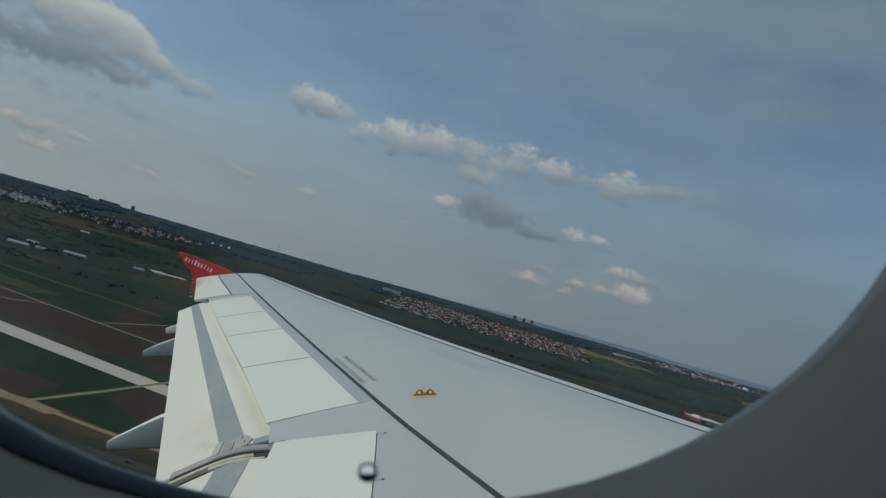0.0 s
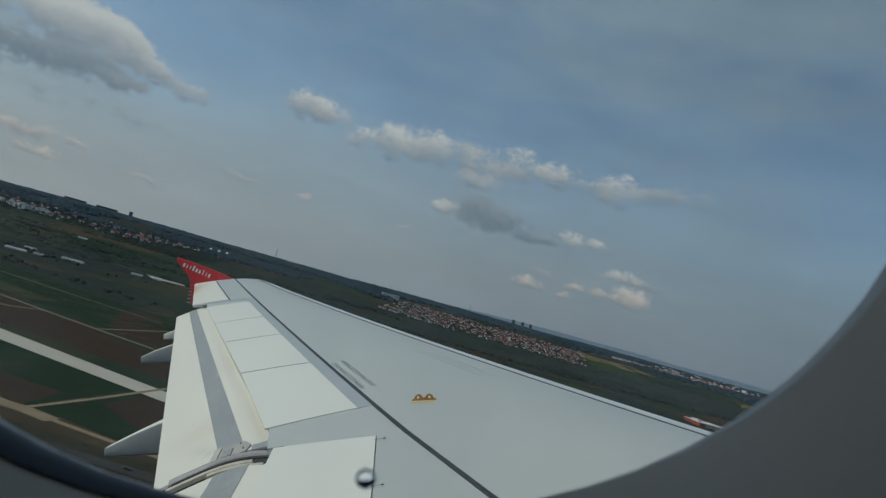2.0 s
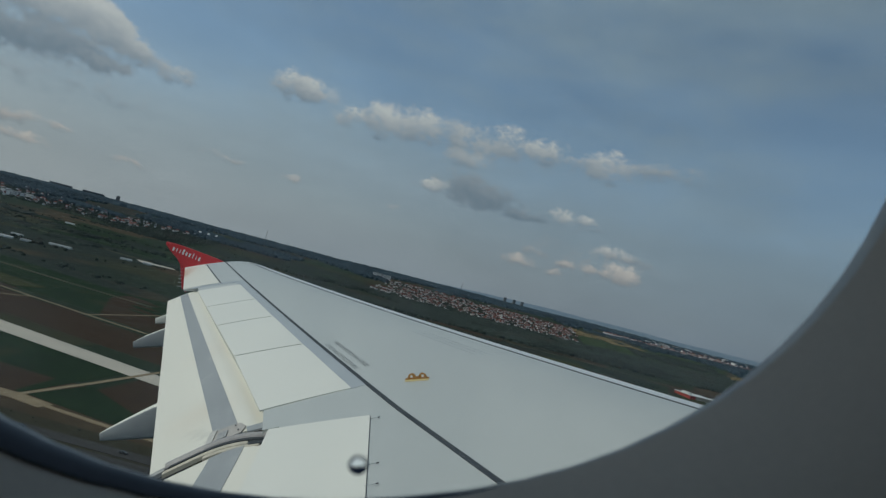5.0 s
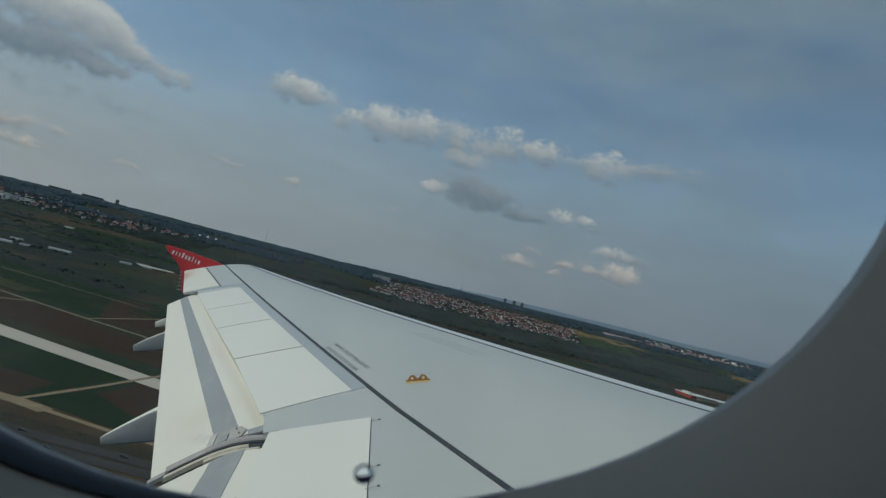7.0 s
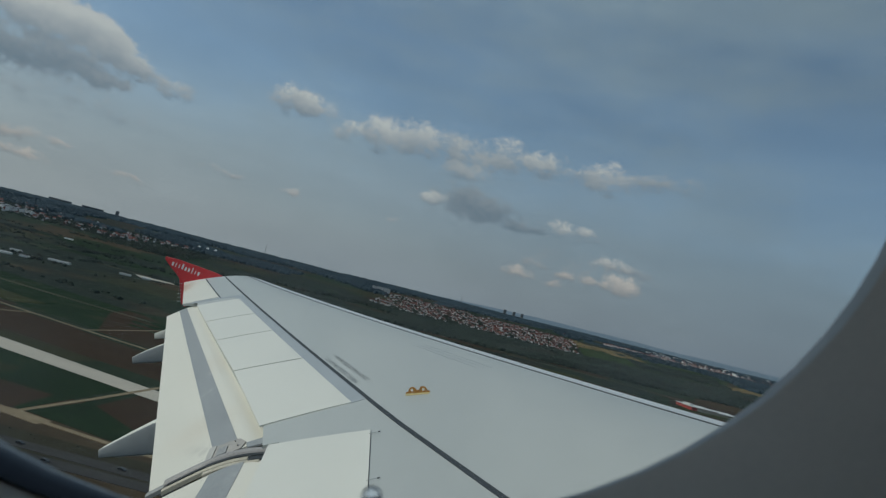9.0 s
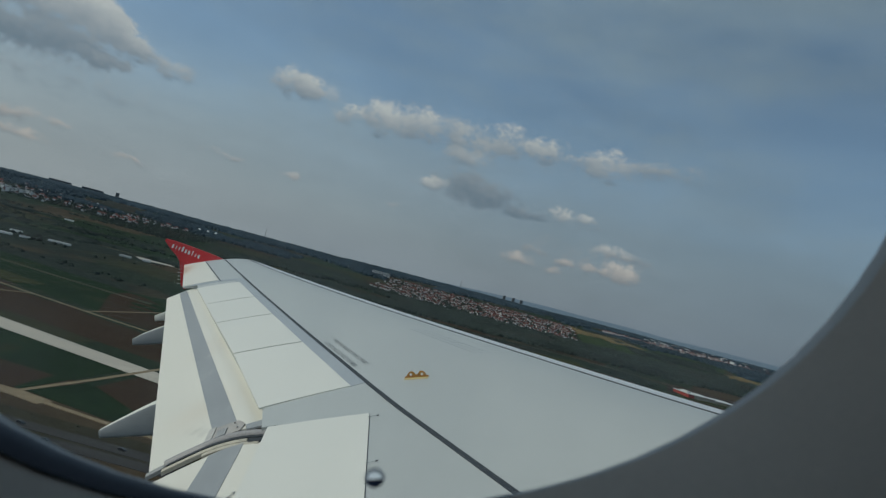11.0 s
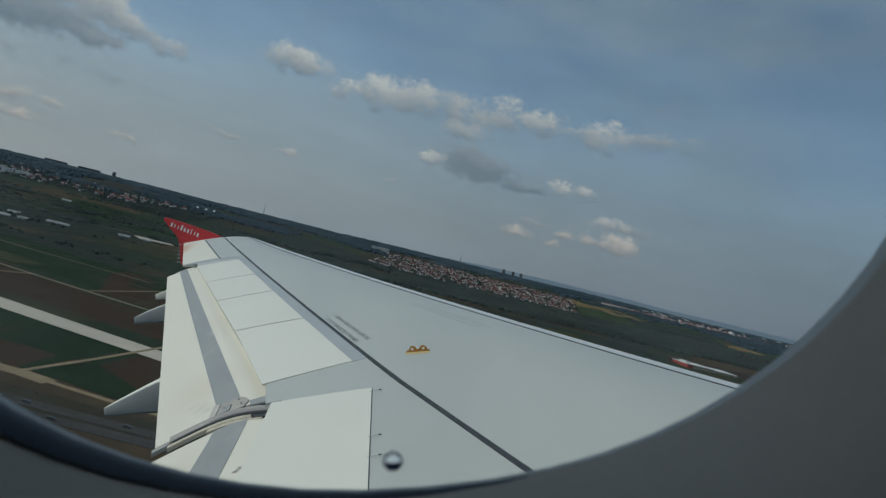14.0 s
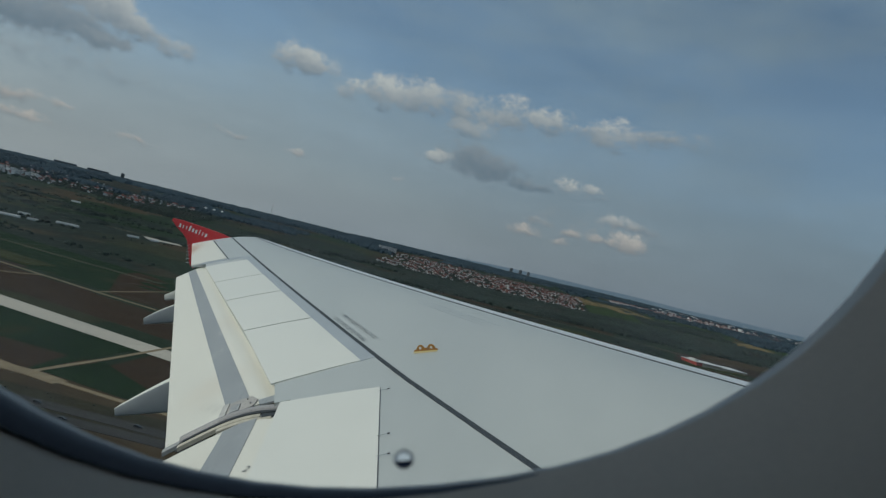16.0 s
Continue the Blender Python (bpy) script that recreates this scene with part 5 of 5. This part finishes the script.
def canopy(name, label, x0, x1, y0, y1, cell, tall, inside, leaves=None):
    """A closed wood seen from far: one bumpy roof of crowns that drops to the ground at its edges."""
    nx, ny = int((x1 - x0) / cell) + 1, int((y1 - y0) / cell) + 1
    grid, verts, faces = {}, [], []
    cover = [[inside(x0 + i * cell, y0 + j * cell) for j in range(ny)] for i in range(nx)]

    def vertex(i, j):
        if (i, j) not in grid:
            x = x0 + i * cell + cell * 0.35 * noise.noise(Vector((i * 1.7, j * 1.3, 1)))
            y = y0 + j * cell + cell * 0.35 * noise.noise(Vector((i * 1.3, j * 1.7, 5)))
            deep = all(0 <= i + a < nx and 0 <= j + b < ny and cover[i + a][j + b] for a in (-1, 0, 1) for b in (-1, 0, 1))
            crown = tall * (0.8 + 0.40 * noise.noise(Vector((x / 40, y / 40, 3))) + 0.42 * noise.noise(Vector((i * 0.9, j * 0.9, 8))))
            grid[i, j] = len(verts)
            verts.append((x, y, land_z(x, y) + (crown if deep else -1.5)))
        return grid[i, j]
    for i in range(nx - 1):
        for j in range(ny - 1):
            if cover[i][j] and cover[i + 1][j] and cover[i][j + 1] and cover[i + 1][j + 1]:
                faces.append((vertex(i, j), vertex(i + 1, j), vertex(i + 1, j + 1), vertex(i, j + 1)))
    me = bpy.data.meshes.new(name)
    me.from_pydata(verts, [], faces)
    me.polygons.foreach_set("use_smooth", [False] * len(me.polygons))
    me.materials.append(leaves or LEAF)
    return tagged(new(name, me), label, "trees", kind="stuff")


def clumped(seed, size, over, r0=0, r1=9999):
    return lambda x, y: r0 < math.hypot(x, y) < r1 and noise.noise(Vector((x / size, y / size, seed))) + 0.35 * noise.noise(Vector((x / size * 4, y / size * 4, seed))) > over


canopy("ridge_woods", "dense dark woods along the ridge", -3500, 3500, 3000, 4900, 24, 14, clumped(4, 900, -0.42, 3950, 4840), HAZY_WOODS)
canopy("hill_woods", "dark woods scattered over the hillsides", -2700, 2700, 2300, 4200, 17, 11, lambda x, y: clumped(4, 420, 0.08, 2950, 4200)(x, y) and not (30 < x < 980 and 2350 < y < 3600) and not (900 < x < 1300 and 2700 < y < 3260) and not (1480 < x and y > 3200), HAZY_WOODS)
canopy("valley_woods", "dark bare woods in front of the town", -520, 1560, 1720, 2430, 11, 9, lambda x, y: y < 2430 - 0.09 * x and y > 1980 - 0.12 * x and clumped(7, 300, -0.38)(x, y))
canopy("grove", "small dark grove beside the greenhouses", -1150, -380, 1440, 2000, 10, 6, clumped(12, 170, 0.2))
woods("valley_crowns", "dark bare trees in front of the town", [p for p in patch(9000, [(-520, 2040), (1560, 1790), (1560, 2290), (-520, 2470)], -0.6) if p[1] < 2430 - 0.09 * p[0] and clumped(7, 300, -0.38)(*p)], 9, 17, 12)
woods("hill_crowns", "dark trees over the wooded hillsides", [p for p in ring_spots(9000, 2950, 4800, -38, 40, -0.05) if not (30 < p[0] < 980 and 2350 < p[1] < 3600) and not (900 < p[0] < 1300 and 2700 < p[1] < 3260)], 13, 24, 13, HAZY_WOODS)
woods("hedge_trees", "rows of dark trees along the field edges", [(x + 7 * t * k + rnd.gauss(0, 16), y + 7 * u * k + rnd.gauss(0, 14)) for x, y, t, u, n in ((-1250, 1500, 0.97, -0.2, 60), (-900, 1240, 0.96, -0.25, 45), (-1050, 1850, 0.98, -0.12, 80), (-700, 2050, 0.95, -0.3, 50), (-300, 1700, 0.97, -0.2, 50), (-1300, 2080, 0.99, -0.1, 60)) for k in range(int(1.7 * n)) if noise.noise(Vector((k * 0.09, y, 0))) > -0.1], 4, 10, 14)
woods("slope_trees", "dark scrub on the slope beyond the town", patch(1500, [(1060, 2500), (1420, 2420), (1480, 2700), (1120, 2780)], 0.05) + patch(900, [(1000, 2050), (1560, 1950), (1560, 2250), (1000, 2350)], 0.1), 5, 11, 15)
woods("edge_trees", "single dark trees along the woods", ring_spots(2200, 1500, 4000, -42, 42, 0.10), 3, 7, 2)
woods("village_trees", "dark trees between the village houses", patch(3000, [(-1600, 2100), (-700, 2300), (-700, 3000), (-1600, 3000)], 0.0), 5, 10, 4)
woods("town_trees", "dark trees between the town houses", patch(3600, [(40, 2440), (800, 2360), (950, 3100), (130, 3550)], -0.35), 5, 10, 5)
woods("roadside_bushes", "low bushes along the motorway", [(-600 + 3.1 * k + rnd.uniform(-3, 3), 437 - 0.115 * (3.1 * k) + rnd.uniform(-5, 5)) for k in range(150) if rnd.random() < 0.4], 0.7, 1.5, 7)


def far_houses(name, label, spots, seed):
    """The small houses farther back, joined: boxes with gable roofs."""
    r = random.Random(seed)
    for mat, part_name in ((RENDER_WALL, "walls"), (ROOF_RED, "roofs")):
        verts, faces = [], []
        r.seed(seed)
        for x, y, turn in spots:
            a, b, e = r.uniform(4.5, 7), r.uniform(3.8, 5), r.uniform(4.5, 6.5)
            c, s, z = math.cos(radians(turn)), math.sin(radians(turn)), land_z(x, y)
            put = lambda px, py, pz: (x + c * px - s * py, y + s * px + c * py, z + pz)
            k = len(verts)
            if part_name == "walls":
                verts += [put(-a, -b, -2), put(a, -b, -2), put(a, b, -2), put(-a, b, -2), put(-a, -b, e), put(a, -b, e), put(a, b, e), put(-a, b, e), put(-a, 0, e + 3.5), put(a, 0, e + 3.5)]
                faces += [(k, k + 1, k + 5, k + 4), (k + 2, k + 3, k + 7, k + 6), (k + 1, k + 2, k + 6, k + 9, k + 5), (k + 3, k, k + 4, k + 8, k + 7)]
            else:
                verts += [put(-a - 0.5, -b - 0.5, e - 0.2), put(a + 0.5, -b - 0.5, e - 0.2), put(a + 0.5, 0, e + 3.8), put(-a - 0.5, 0, e + 3.8), put(-a - 0.5, b + 0.5, e - 0.2), put(a + 0.5, b + 0.5, e - 0.2)]
                faces += [(k, k + 1, k + 2, k + 3), (k + 3, k + 2, k + 5, k + 4)]
        if part_name == "walls":
            ob = mesh_object(name, verts, faces, mat)
            tagged(ob, label, "houses", kind="stuff")
        else:
            mesh_object("roofs", verts, faces, mat, ob)


far_houses("town_quarter", "crowded small pale houses with red roofs", scatter(400, [(-40, 2560), (790, 2380), (960, 3100), (60, 3580)], 11), 5)
far_houses("hill_quarter", "small pale houses with red roofs on the hill", scatter(90, [(1500, 3500), (2150, 3250), (2600, 3500), (1650, 3880)], 14), 6)
far_houses("village_quarter", "small pale houses among dark trees", scatter(110, [(-1600, 2200), (-1000, 2450), (-800, 2950), (-1600, 2950)], 16), 7)
far_houses("hill_terrace", "rows of small white houses on the hill", scatter(150, [(1270, 3480), (2050, 3040), (2150, 3180), (1310, 3640)], 15), 8)


# hills beyond the last ridge: the haze is put into their even blue glow
def far_hills():
    m = bpy.data.materials.new("haze_glow")
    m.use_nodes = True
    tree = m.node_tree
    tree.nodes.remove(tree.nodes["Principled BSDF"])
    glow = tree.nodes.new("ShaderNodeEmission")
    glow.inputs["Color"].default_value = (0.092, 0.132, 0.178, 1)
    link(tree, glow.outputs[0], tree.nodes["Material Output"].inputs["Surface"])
    verts, faces, n = [], [], 120
    for i in range(n + 1):
        a = radians(-2 + 67 * i / n)
        top = 130 + 4905 * math.tan(radians(0.48 + 0.10 * noise.noise(Vector((i * 0.11, 3, 0))))) * min(1, i / 25)
        for r, z in ((4905, 60), (4905, top), (4925, top - 1), (4925, 60)):
            verts.append((r * math.sin(a), r * math.cos(a), z))
    for i in range(n):
        for k in range(4):
            faces.append((4 * i + k, 4 * i + (k + 1) % 4, 4 * i + 4 + (k + 1) % 4, 4 * i + 4 + k))
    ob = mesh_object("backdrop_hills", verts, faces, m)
    tagged(ob, "far hills in painted pale blue haze", "hills", kind="structure")


far_hills()
